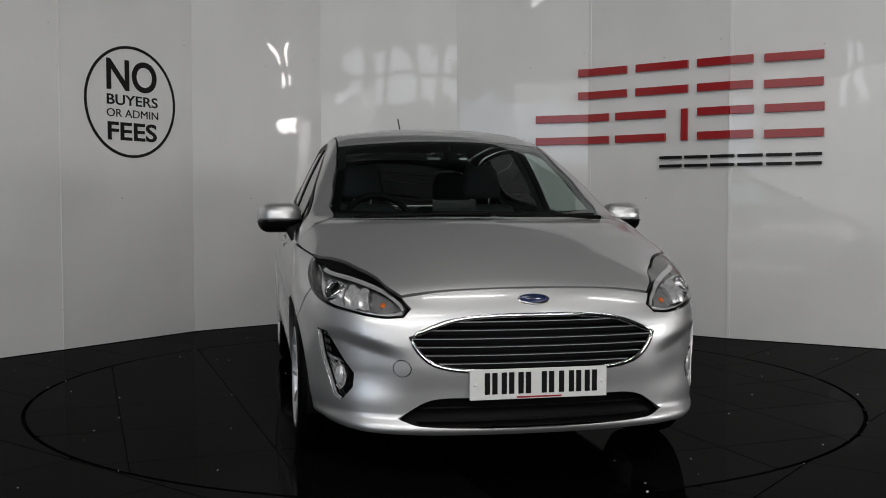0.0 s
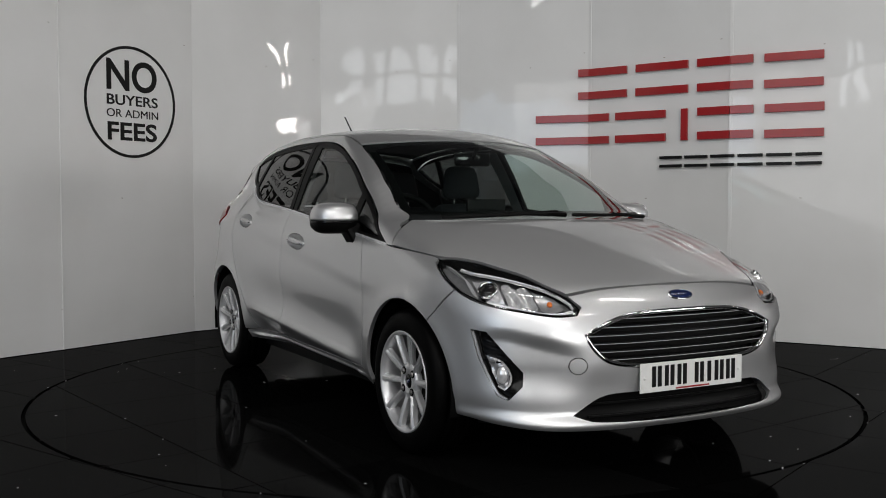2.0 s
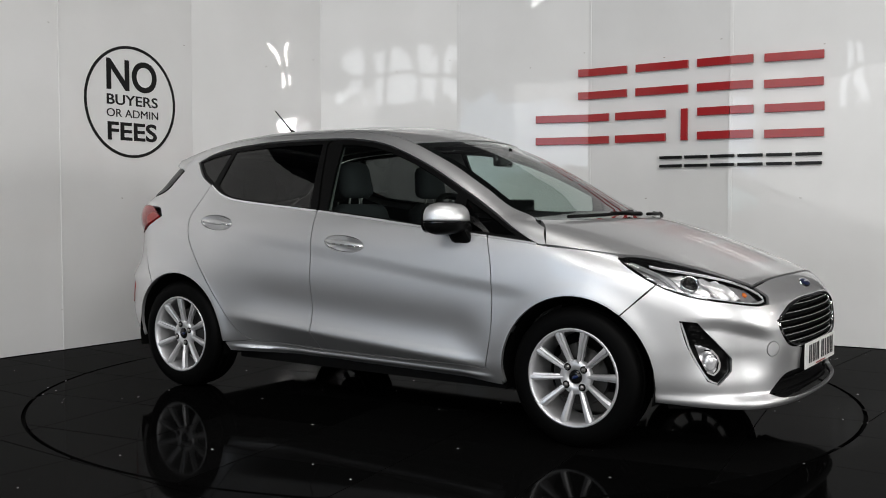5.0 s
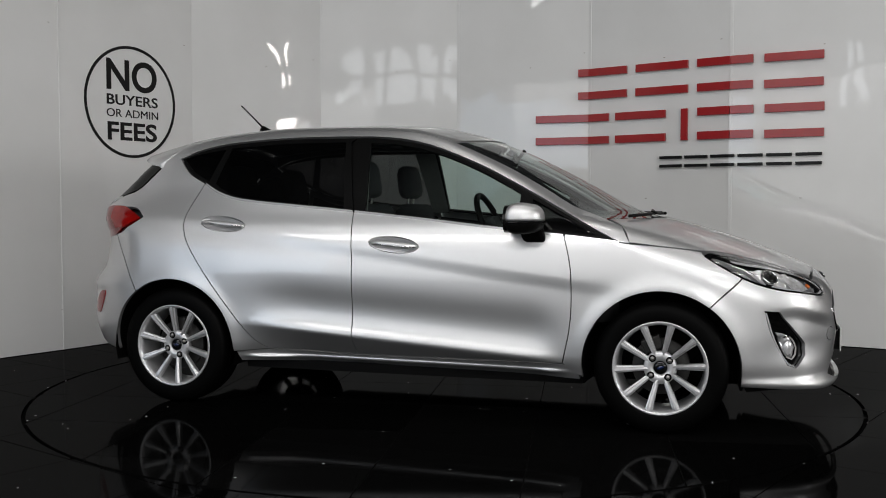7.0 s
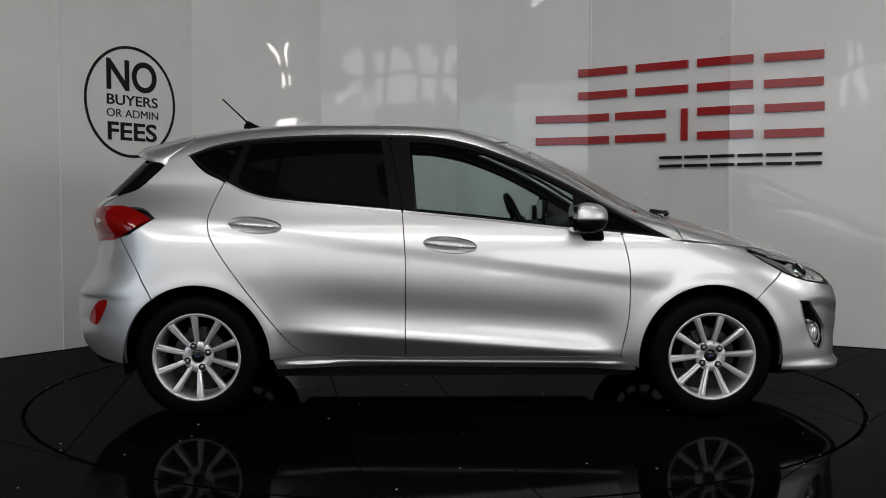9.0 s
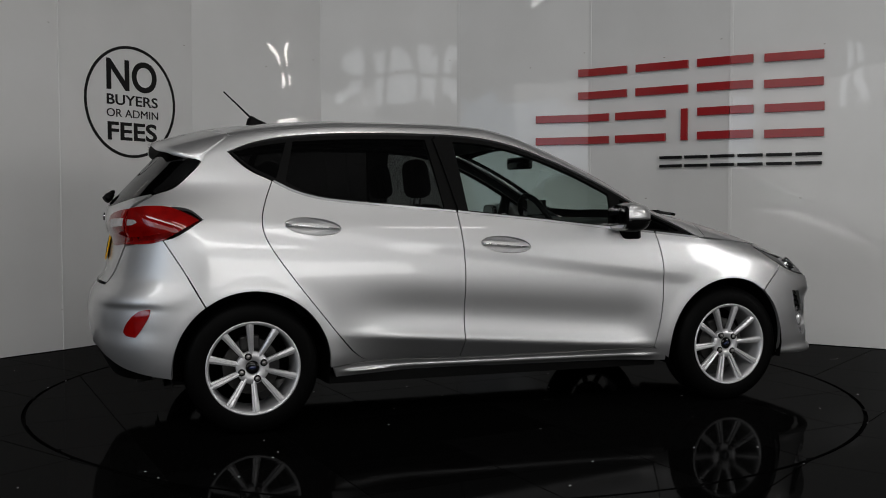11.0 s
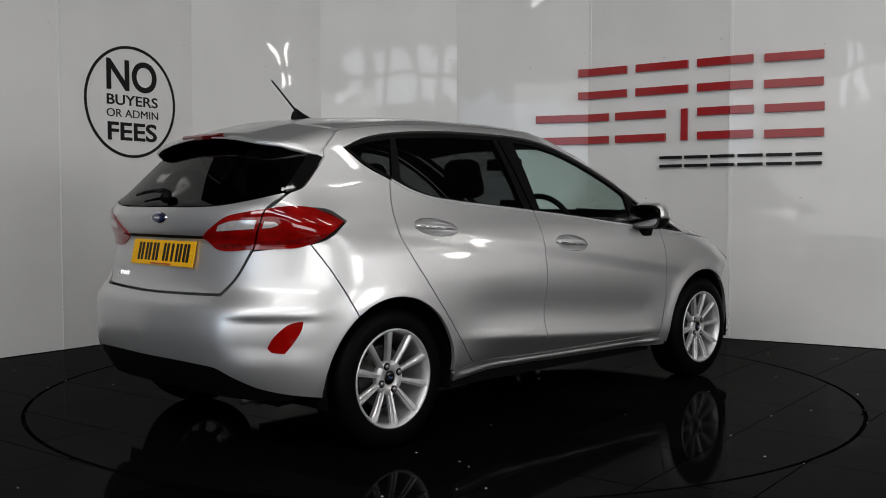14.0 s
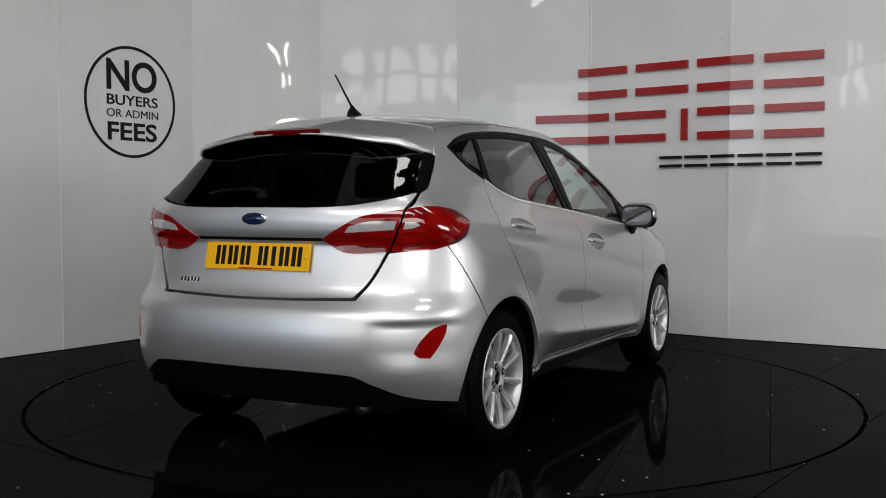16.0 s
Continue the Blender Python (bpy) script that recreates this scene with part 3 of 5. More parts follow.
def panel_mesh(name, view, outline, holes=(), h=0.03, gap=0.0025, lift=0.0, skirt=0.018, mirror=False, edge=0.016, shape=None, sharp=38.0):
    """A sheet cut from the car's skin, with a turned-in edge all round. lift: how far it stands off the skin, or a function of the points."""
    su, sv = SCALE[view]
    scale = np.array((su, sv))
    loops = [shrink(rounded([(u * su, v * sv) for u, v in outline], edge, sharp), gap)]
    loops += [shrink(rounded([(u * su, v * sv) for u, v in o], edge, sharp), -gap) for o in holes]
    lo, hi = loops[0].min(0), loops[0].max(0)
    gu, gv = np.meshgrid(np.arange(lo[0], hi[0], h), np.arange(lo[1], hi[1], h))
    grid = np.stack([gu.ravel(), gv.ravel()], -1)
    ok = inside(loops[0], grid) & ~near(loops[0], grid, h * 0.45)
    for o in loops[1:]:
        ok &= ~inside(o, grid) & ~near(o, grid, h * 0.45)
    pts, edges = [], []
    for o in loops:
        b = len(pts)
        pts += [Vector(q) for q in o]
        edges += [(b + i, b + (i + 1) % len(o)) for i in range(len(o))]
    pts += [Vector(q) for q in grid[ok]]
    vs, _, fs, *_ = delaunay_2d_cdt(pts, edges, [], 1, 1e-6)
    uv = np.array([tuple(v) for v in vs])
    cen = np.array([uv[list(f)].mean(0) for f in fs])
    keep = inside(loops[0], cen)
    for o in loops[1:]:
        keep &= ~inside(o, cen)
    fs = [f for f, k in zip(fs, keep) if k]
    q = place(view, uv / scale)
    nrm = normals(q)
    up = shape(q) if shape else lift
    q = q + nrm * (up[:, None] if shape else up)
    tri = []
    for f in fs:
        a, b, c = q[f[0]], q[f[1]], q[f[2]]
        tri.append(tuple(f) if np.cross(b - a, c - a) @ nrm[f[0]] > 0 else tuple(reversed(f)))
    count = {}
    for f in tri:
        for i in range(len(f)):
            count[(f[i], f[(i + 1) % len(f)])] = 1
    border = [e for e in count if (e[1], e[0]) not in count]
    verts, nn = [tuple(v) for v in q], [tuple(v) for v in nrm]
    if skirt:
        top, low = {}, {}
        for a, b in border:
            for i in (a, b):
                if i not in top:
                    top[i] = len(verts)
                    verts.append(tuple(q[i]))
                    nn.append((0, 0, 0))
                    low[i] = len(verts)
                    verts.append(tuple(q[i] - nrm[i] * skirt))
                    nn.append((0, 0, 0))
            tri.append((top[b], top[a], low[a], low[b]))
    if shape:
        nn = [(0, 0, 0)] * len(nn)
    if mirror:
        verts, nn = [(x, -y, z) for x, y, z in verts], [(x, -y, z) for x, y, z in nn]
        tri = [tuple(reversed(f)) for f in tri]
    me = bpy.data.meshes.new(name)
    me.from_pydata(verts, [], tri)
    me.shade_smooth()
    me.normals_split_custom_set_from_vertices(nn)
    return me


def panel(name, view, outline, mat, parent, label="", **kw):
    me = panel_mesh(name, view, outline, **kw)
    me.materials.append(mat)
    ob = new(name, me)
    ob.parent = parent
    return tagged(ob, label)


def pair(name, view, outline, mat, parents, label="", **kw):
    """The same panel on both flanks. parents: one, or (right, left)."""
    r, l = parents if isinstance(parents, tuple) else (parents, parents)
    return panel(name, view, outline, mat, r, label, **kw), panel(name, view, outline, mat, l, label, mirror=True, **kw)


def sym(points):
    """Closes a half outline, given from the middle line out and back to it, with its mirror image."""
    left = [(-u, v) for u, v in reversed(points) if abs(u) > 1e-6]
    return list(points) + left


def symt(points):
    left = [(u, -v) for u, v in reversed(points) if abs(v) > 1e-6]
    return list(points) + left


def arc(cx, a0, a1, r=ARCH_R, n=14):
    return [(cx + r * math.cos(radians(a)), HUB_Z + r * math.sin(radians(a))) for a in np.linspace(a0, a1, n)]


# ---- the car ----
CAR_AT = (0.034, -0.074)
car = thing("hatchback_car", "silver metallic five-door hatchback on the turntable", "car")

B_GAP = [(-0.256, 1.003), (-0.245, 0.85), (-0.239, 0.747), (-0.24, 0.50), (-0.24, 0.293)]
F_GAP = [(0.806, 0.893), (0.830, 0.80), (0.843, 0.71), (0.840, 0.50), (0.803, 0.303)]
R_GAP = [(-1.134, 1.149), (-1.178, 1.04), (-1.196, 0.96), (-1.180, 0.88), (-1.097, 0.748), (-0.93, 0.53), (-0.80, 0.372), (-0.745, 0.325), (-0.70, 0.305)]
BELT = [(-1.134, 1.149), (-1.038, 1.100), (-0.924, 1.067), (-0.674, 1.039), (-0.256, 1.003), (0.15, 0.963), (0.532, 0.922), (0.806, 0.895), (1.065, 0.867)]
DLO_TOP = [(-1.325, 1.283), (-1.2, 1.331), (-1.031, 1.362), (-0.691, 1.385), (-0.293, 1.386), (-0.094, 1.374), (0.075, 1.342), (0.243, 1.284), (0.41, 1.213), (0.655, 1.087), (0.867, 0.968), (1.065, 0.867)]
DLO_TAIL = [(-1.325, 1.283), (-1.245, 1.206), (-1.134, 1.149)]
RAIL_Y = curve([(-1.40, 0.525), (-0.9, 0.540), (0.0, 0.547), (0.237, 0.558), (0.52, 0.592), (0.75, 0.632), (0.985, 0.675)])
rail_x = np.linspace(-1.31, 0.985, 16)
RAIL = [(float(x), float(q[2])) for x, q in zip(rail_x, place("top", [(x, -RAIL_Y(x)) for x in rail_x]))]

# doors
door_f = BELT[4:8] + F_GAP[1:] + [(0.3, 0.298)] + list(reversed(B_GAP))[:-1]


def ellipse(cx, cz, a, b, tilt=0.0, n=20):
    t = radians(tilt)
    return [(cx + a * math.cos(k) * math.cos(t) - b * math.sin(k) * math.sin(t), cz + a * math.cos(k) * math.sin(t) + b * math.sin(k) * math.cos(t)) for k in [2 * math.pi * i / n for i in range(n)]]


CUP_F, CUP_R = ellipse(-0.024, 0.844, 0.128, 0.038, -5), ellipse(-0.966, 0.938, 0.128, 0.038, -5)
front_doors = pair("front_door", "side", door_f, PAINT, car, holes=[CUP_F], h=0.010)
door_r = BELT[:5] + B_GAP[1:] + [(-0.5, 0.299)] + list(reversed(R_GAP))[:-1]
rear_doors = pair("rear_door", "side", door_r, PAINT, car, holes=[CUP_R], h=0.010)
# flank frame: roof rail, pillars and rear quarter
lamp_side = convert([(43.8, 1.027), (39.8, 1.021)], "rear", "side")
gate_side = convert([(44.2, 1.083), (47.9, 1.114), (51.2, 1.185), (53.8, 1.244)], "rear", "side")
flank = ([(1.108, 0.864), (1.065, 0.94)] + list(reversed(RAIL)) + [(-1.369, 1.321), (-1.434, 1.269)] + list(reversed(gate_side)) + list(reversed(lamp_side))
         + [(-1.608, 1.026), (-1.516, 1.016), (-1.457, 0.972), (-1.575, 0.897), (-1.628, 0.880), (-1.549, 0.753)]
         + arc(-AXLE, 126, -2) + [(-0.70, 0.305)] + list(reversed(R_GAP))[1:] + list(reversed(DLO_TAIL))[1:] + DLO_TOP[1:])
pair("flank_frame", "side", flank, PAINT, car, h=0.02)
pair("sill", "side", [(-0.88, 0.285), (-0.70, 0.301), (-0.24, 0.289), (0.3, 0.294), (0.803, 0.299), (0.878, 0.262), (0.885, 0.228), (0.3, 0.232), (-0.864, 0.236)], PAINT, car, h=0.008)
LAMP_SEAM = convert([(61.3, 0.812), (57.2, 0.757), (53.0, 0.712)], "front", "side")
wing = F_GAP[:1] + [(1.065, 0.867), (1.113, 0.860), (1.248, 0.849), (1.37, 0.835), (1.422, 0.826)] + LAMP_SEAM + arc(AXLE, 53, 190) + [(0.803, 0.303)] + list(reversed(F_GAP))[1:-1]
pair("wing", "side", wing, PAINT, car, h=0.02)

# roof, screen, bonnet
header = [(0.205, -0.558), (0.287, -0.316), (0.325, 0.0)]
roof_side = [(float(x), -float(RAIL_Y(x))) for x in np.linspace(-1.31, 0.205, 10)]
roof = panel("roof", "top", symt([(-1.375, 0.0), (-1.365, -0.25)] + roof_side + header[1:]), PAINT, car, h=0.04)
screen_side = [(float(x), -float(RAIL_Y(x))) for x in np.linspace(0.215, 0.985, 6)]
screen = panel("windscreen", "top", symt([(0.333, 0.0), (0.297, -0.316)] + screen_side + [(1.129, -0.386), (1.205, 0.0)]), GLASS, car, lift=-0.004, skirt=0.006, h=0.04)
seam_top = convert([(1.104, 0.8625), (1.248, 0.849), (1.37, 0.836)], "side", "top")
lamp_top = convert([(59.0, 0.8275), (55.2, 0.825), (50.3, 0.814), (45.4, 0.797), (37.6, 0.766), (32.5, 0.732), (28.4, 0.702)], "front", "top")
bonnet = panel("bonnet", "top", symt([(1.225, 0.0), (1.15, -0.386), (1.03, -0.62), (0.995, -0.668)] + convert([(1.056, 0.945)], "side", "top") + seam_top + lamp_top + [(1.911, -0.337), (1.926, -0.167), (1.93, 0.0)]), PAINT, car, h=0.03)

# front bumper with its openings
GRILLE = sym([(0.0, 0.636), (11.7, 0.632), (18.4, 0.613), (25.1, 0.560), (23.6, 0.510), (20.4, 0.459), (14.0, 0.437), (0.0, 0.434)])
INTAKE = sym([(0.0, 0.334), (14.0, 0.335), (21.4, 0.326), (27.3, 0.262), (23.0, 0.240), (6.0, 0.229), (0.0, 0.228)])
FOG = [(48.2, 0.566), (44.8, 0.561), (37.2, 0.416), (37.3, 0.366), (40.1, 0.311), (42.3, 0.326), (46.5, 0.465)]
HEADLAMP = [(61.0, 0.814), (59.2, 0.8245), (55.2, 0.822), (50.3, 0.811), (45.4, 0.794), (37.6, 0.763), (32.5, 0.729), (28.6, 0.699), (26.0, 0.660), (26.9, 0.633), (30.7, 0.629), (37.8, 0.645), (45.1, 0.665), (50.0, 0.692), (53.0, 0.716), (57.0, 0.761)]
TOW = [(26.6 + 1.75 * math.cos(k), 0.446 + 0.030 * math.sin(k)) for k in [2 * math.pi * i / 16 for i in range(16)]]
bump_arch = convert(arc(AXLE, 53, -12), "side", "front")
seam_front = [(53.0, 0.712)]
bumper_half = [(0.0, 0.727), (10.3, 0.726), (20.3, 0.717), (28.3, 0.697), (25.7, 0.658), (26.7, 0.630), (30.7, 0.626), (37.8, 0.642), (45.1, 0.662), (50.0, 0.688)] + seam_front + bump_arch + [(50.0, 0.222), (41.4, 0.212), (24.9, 0.203), (5.9, 0.200), (0.0, 0.200)]
front_bumper = panel("front_bumper", "front", sym(bumper_half), PAINT, car, holes=[GRILLE, INTAKE, FOG, [(-u, v) for u, v in FOG], TOW], h=0.011)
panel("tow_cap", "front", TOW, PAINT, front_bumper, "round silver tow-eye cap", lift=0.001, gap=0.0008)

# tailgate, rear bumper, lamps
GATE = [(0.0, 0.669), (28.0, 0.679), (31.7, 0.742), (35.8, 0.857), (38.6, 0.968), (39.6, 1.020), (43.8, 1.083)]
GLASS_LOW = [(43.2, 1.088), (35.2, 1.058), (24.5, 1.034), (0.0, 1.030)]
tailgate = panel("tailgate", "rear", sym(GATE + GLASS_LOW), PAINT, car, h=0.025)
rear_window = panel("rear_window", "rear", sym([(0.0, 1.033), (24.5, 1.037), (35.2, 1.061), (43.2, 1.091), (48.0, 1.165), (51.5, 1.235), (52.5, 1.262), (40.0, 1.300), (23.6, 1.335), (0.0, 1.345)]), REAR_TINT, tailgate, "dark tinted rear window", lift=-0.004, skirt=0.008)
bump_arch_r = convert(arc(-AXLE, 126, 186), "side", "rear")
rseam = convert([(-1.628, 0.880), (-1.549, 0.753)], "side", "rear")
LOWEDGE = [(50.0, 0.268), (44.0, 0.284), (38.0, 0.309), (32.0, 0.352), (27.0, 0.386), (0.0, 0.392)]
rear_bumper = panel("rear_bumper", "rear", sym([(0.0, 0.664), (28.5, 0.673), (32.2, 0.742), (36.2, 0.853)] + rseam + bump_arch_r + LOWEDGE), PAINT, car, h=0.025)
panel("rear_valance", "rear", sym([(0.0, 0.40), (27.0, 0.394), (32.0, 0.362), (38.0, 0.319), (44.0, 0.294), (47.0, 0.284), (46.0, 0.25), (36.0, 0.245), (0.0, 0.25)]), BLACK, car, "black lower rear bumper insert", lift=-0.012)
LAMP_IN = [(19.8, 0.905), (26.4, 0.967), (29.6, 0.992), (36.1, 1.013), (39.5, 1.020), (38.4, 0.968), (36.2, 0.857), (26.0, 0.851)]
LAMP_OUT = [(39.9, 1.022), (44.8, 1.031), (49.6, 1.027), (54.3, 1.000), (58.4, 0.968), (53.3, 0.907), (48.1, 0.869), (42.0, 0.860), (36.6, 0.857), (38.8, 0.968)]
for mir in (False, True):
    inner = panel("tail_lamp", "rear", LAMP_IN, LAMP_RED, tailgate, "glossy red tail lamp half", lift=0.005, mirror=mir, gap=0.001)
    panel("lower_band", "rear", [(24.2, 0.872), (27.0, 0.858), (36.2, 0.868), (36.8, 0.892), (27.5, 0.884)], LAMP_DARK, inner, "dark red lower band", lift=0.0062, skirt=0.003, mirror=mir, gap=0.001)
    panel("clear_insert", "rear", [(25.9, 0.928), (26.9, 0.957), (31.0, 0.975), (38.0, 0.980), (37.3, 0.941)], LAMP_CLEAR, inner, "clear reversing light", lift=0.0068, skirt=0.003, mirror=mir)
    outer = panel("tail_lamp", "rear", LAMP_OUT, LAMP_RED, car, "glossy red wrap-around tail lamp", lift=0.005, mirror=mir, gap=0.001)
    panel("lower_band", "rear", [(37.4, 0.869), (44.0, 0.875), (51.5, 0.893), (54.5, 0.925), (44.0, 0.900), (37.8, 0.893)], LAMP_DARK, outer, "dark red lower band", lift=0.0062, skirt=0.003, mirror=mir, gap=0.001)
    panel("clear_insert", "rear", [(38.9, 0.943), (39.5, 0.975), (42.1, 0.973), (43.2, 0.958), (41.2, 0.945)], LAMP_CLEAR, outer, "clear indicator light", lift=0.0068, skirt=0.003, mirror=mir)
    panel("reflector", "rear", [(48.6, 0.582), (46.6, 0.577), (44.6, 0.563), (41.7, 0.513), (40.6, 0.474), (41.7, 0.455), (44.5, 0.449), (46.6, 0.496), (48.3, 0.548)], LAMP_RED, rear_bumper, "red rear reflector", lift=0.004, mirror=mir, sharp=60)

# black trim and glass of the flanks
sash = [(-0.245, 1.006), (0.15, 0.966), (0.532, 0.925), (0.806, 0.898), (1.055, 0.872), (0.867, 0.963), (0.655, 1.082), (0.41, 1.208), (0.243, 1.279), (0.075, 1.337), (-0.094, 1.369), (-0.29, 1.381), (-0.322, 1.36)]
pane_f = [(-0.195, 1.012), (0.15, 0.978), (0.532, 0.938), (0.575, 0.935), (0.583, 1.093), (0.41, 1.185), (0.243, 1.257), (0.075, 1.313), (-0.094, 1.344), (-0.222, 1.352)]
pane_q = [(0.640, 0.932), (0.806, 0.914), (0.955, 0.900), (0.86, 0.952), (0.645, 1.065)]
sash_r = [(-0.260, 1.008), (-0.674, 1.043), (-0.924, 1.071), (-1.038, 1.104), (-1.120, 1.146), (-1.235, 1.208), (-1.318, 1.284), (-1.2, 1.326), (-1.031, 1.357), (-0.691, 1.380), (-0.305, 1.381), (-0.333, 1.36)]
pane_r = [(-0.315, 1.022), (-0.674, 1.054), (-0.915, 1.082), (-1.02, 1.118), (-1.070, 1.150), (-1.020, 1.338), (-0.691, 1.357), (-0.365, 1.360)]
pane_t = [(-1.115, 1.162), (-1.225, 1.218), (-1.300, 1.284), (-1.2, 1.310), (-1.055, 1.333)]
for mir, fd, rd in ((False, front_doors[0], rear_doors[0]), (True, front_doors[1], rear_doors[1])):
    panel("window_frame", "side", sash, BLACK, fd, "matt black window frame", holes=[pane_f, pane_q], mirror=mir, lift=-0.003, gap=0.001)
    panel("window_pane", "side", pane_f, GLASS, fd, "clear door window", mirror=mir, lift=-0.008, skirt=0.004, gap=-0.003)
    panel("quarter_pane", "side", pane_q, PRIVACY, fd, "small dark front quarter window", mirror=mir, lift=-0.008, skirt=0.004, gap=-0.003)
    panel("window_frame", "side", sash_r, BLACK, rd, "matt black window frame", holes=[pane_r, pane_t], mirror=mir, lift=-0.003, gap=0.001)
    panel("window_pane", "side", pane_r, PRIVACY, rd, "dark tinted rear door window", mirror=mir, lift=-0.008, skirt=0.004, gap=-0.003)
    panel("quarter_pane", "side", pane_t, PRIVACY, rd, "dark tinted rear quarter window", mirror=mir, lift=-0.008, skirt=0.004, gap=-0.003)


def strip(name, view, path, width, mat, parent, lift=0.003, label="", mirror=False):
    """A narrow moulding along a path on the skin."""
    su, sv = SCALE[view]
    p = np.array([(u * su, v * sv) for u, v in path])
    d = np.gradient(p, axis=0)
    d /= np.linalg.norm(d, axis=1)[:, None]
    nrm = np.stack([-d[:, 1], d[:, 0]], -1) * width / 2
    loop = [tuple(q / (su, sv)) for q in np.concatenate([p + nrm, (p - nrm)[::-1]])]
    return panel(name, view, loop, mat, parent, label, lift=lift, skirt=lift + 0.008, gap=0.0, h=0.02, mirror=mirror, edge=0.02)


for mir, fd, rd in ((False, front_doors[0], rear_doors[0]), (True, front_doors[1], rear_doors[1])):
    strip("waist_moulding", "side", [(-0.250, 1.0035), (-0.05, 0.984), (0.15, 0.964), (0.34, 0.943), (0.532, 0.923), (0.800, 0.896)], 0.010, SATIN, fd, label="chrome waist moulding", mirror=mir)
    strip("waist_moulding", "side", [(-0.262, 1.0045), (-0.46, 1.022), (-0.674, 1.040), (-0.80, 1.052), (-0.924, 1.068), (-1.038, 1.101), (-1.128, 1.147)], 0.010, SATIN, rd, label="chrome waist moulding", mirror=mir)
    strip("waist_moulding", "side", [(0.812, 0.8945), (0.93, 0.882), (1.060, 0.868)], 0.010, SATIN, car, label="chrome waist moulding", mirror=mir)

for mir in (False, True):
    panel("door_pillar", "side", [(-0.232, 0.998), (-0.275, 1.000), (-0.350, 1.378), (-0.292, 1.378)], BLACK, car, "black door pillar", lift=-0.014, skirt=0.004, gap=0.0, mirror=mir)

# ---- wheels ----


def build_wheel():
    w = new("wheel")
    w.parent = car
    bm = bmesh.new()
    lathe(bm, [(0.205, 0.090), (0.212, 0.098), (0.222, 0.100), (0.255, 0.102), (0.283, 0.094), (0.296, 0.080), (0.3005, 0.060), (0.3015, 0.05),
               (0.298, 0.048), (0.298, 0.042), (0.302, 0.040), (0.3025, 0.008), (0.299, 0.006), (0.299, -0.006), (0.3025, -0.008), (0.302, -0.04), (0.298, -0.042), (0.298, -0.048), (0.3015, -0.05), (0.296, -0.080), (0.27, -0.10), (0.21, -0.095)], 96)
    part("tyre", bm, RUBBER, w, "black road tyre", True)
    bm = bmesh.new()
    lathe(bm, [(0.204, 0.085), (0.213, 0.098), (0.213, 0.102), (0.207, 0.103), (0.199, 0.096), (0.193, 0.07), (0.186, -0.06), (0.200, -0.09), (0.206, -0.092)], 96)
    rings = lathe(bm, [(0.074, 0.045), (0.075, 0.068), (0.070, 0.074), (0.034, 0.075), (0.031, 0.069), (0.0305, 0.055)], 48)
    rim = part("rim", bm, ALLOY, w, "silver multi-spoke alloy rim", True)
    me = None
    for k in range(10):
        if me is None:
            bm = bmesh.new()
            prof = []
            for r, wd, y in ((0.040, 0.0105, 0.068), (0.070, 0.0115, 0.076), (0.11, 0.0130, 0.084), (0.15, 0.0150, 0.091), (0.185, 0.0172, 0.096), (0.204, 0.0195, 0.097)):
                prof.append([bm.verts.new(q) for q in ((-wd, y - 0.026, r), (-wd * 0.96, y - 0.010, r), (-wd * 0.50, y - 0.008, r), (-wd * 0.34, y + 0.001, r), (wd * 0.30, y + 0.002, r), (wd * 0.92, y - 0.005, r), (wd, y - 0.026, r))])
            for a, b in zip(prof, prof[1:]):
                for j in range(6):
                    bm.faces.new((a[j], a[j + 1], b[j + 1], b[j]))
            bmesh.ops.recalc_face_normals(bm, faces=bm.faces)
            ob = part("spoke", bm, ALLOY, rim)
            me = ob.data
        else:
            ob = new("spoke", me)
            ob.parent = rim
        ob.matrix_local = Matrix.Rotation(2 * math.pi * k / 10, 4, "Y")
    bm = bmesh.new()
    lathe(bm, [(0.0295, 0.052), (0.030, 0.070), (0.027, 0.0735), (0.012, 0.0745), (0.0001, 0.0745)], 32)
    part("centre_cap", bm, GLOSS_BLACK, rim, "black centre cap", True)
    bm = bmesh.new()
    lathe(bm, [(0.016, 0.0746), (0.0155, 0.0756), (0.0001, 0.0757)], 24)
    bmesh.ops.transform(bm, matrix=Matrix.Diagonal((1, 1, 0.45, 1)), verts=bm.verts)
    part("cap_badge", bm, BLUE, rim, "small blue oval badge", True)
    me = None
    for k in range(4):
        if me is None:
            bm = bmesh.new()
            lathe(bm, [(0.0105, 0.070), (0.0105, 0.081), (0.0085, 0.084), (0.0001, 0.0845)], 6)
            ob = part("wheel_bolt", bm, STEEL, rim, "", True)
            me = ob.data
        else:
            ob = new("wheel_bolt", me)
            ob.parent = rim
        ob.matrix_local = Matrix.Rotation(radians(18 + 90 * k), 4, "Y") @ Matrix.Translation((0, 0, 0.054))
    # flat black discs stand in for the shade in the bolt pockets
    for k in range(4):
        bm = bmesh.new()
        lathe(bm, [(0.0165, 0.072), (0.0165, 0.0768), (0.0001, 0.0770)], 16)
        fitted_ring = part("bolt_shade", bm, BLACK, rim, "black disc as shade round a bolt", True)
        fitted_ring.matrix_local = Matrix.Rotation(radians(18 + 90 * k), 4, "Y") @ Matrix.Translation((0, 0, 0.054))
    bm = bmesh.new()
    lathe(bm, [(0.128, 0.020), (0.130, 0.018), (0.130, 0.002), (0.075, 0.0)], 48)
    lathe(bm, [(0.128, 0.020), (0.075, 0.020), (0.070, 0.04), (0.0001, 0.04)], 48)
    part("brake_disc", bm, DISC, w, "dull steel brake disc", True)
    bm = bmesh.new()
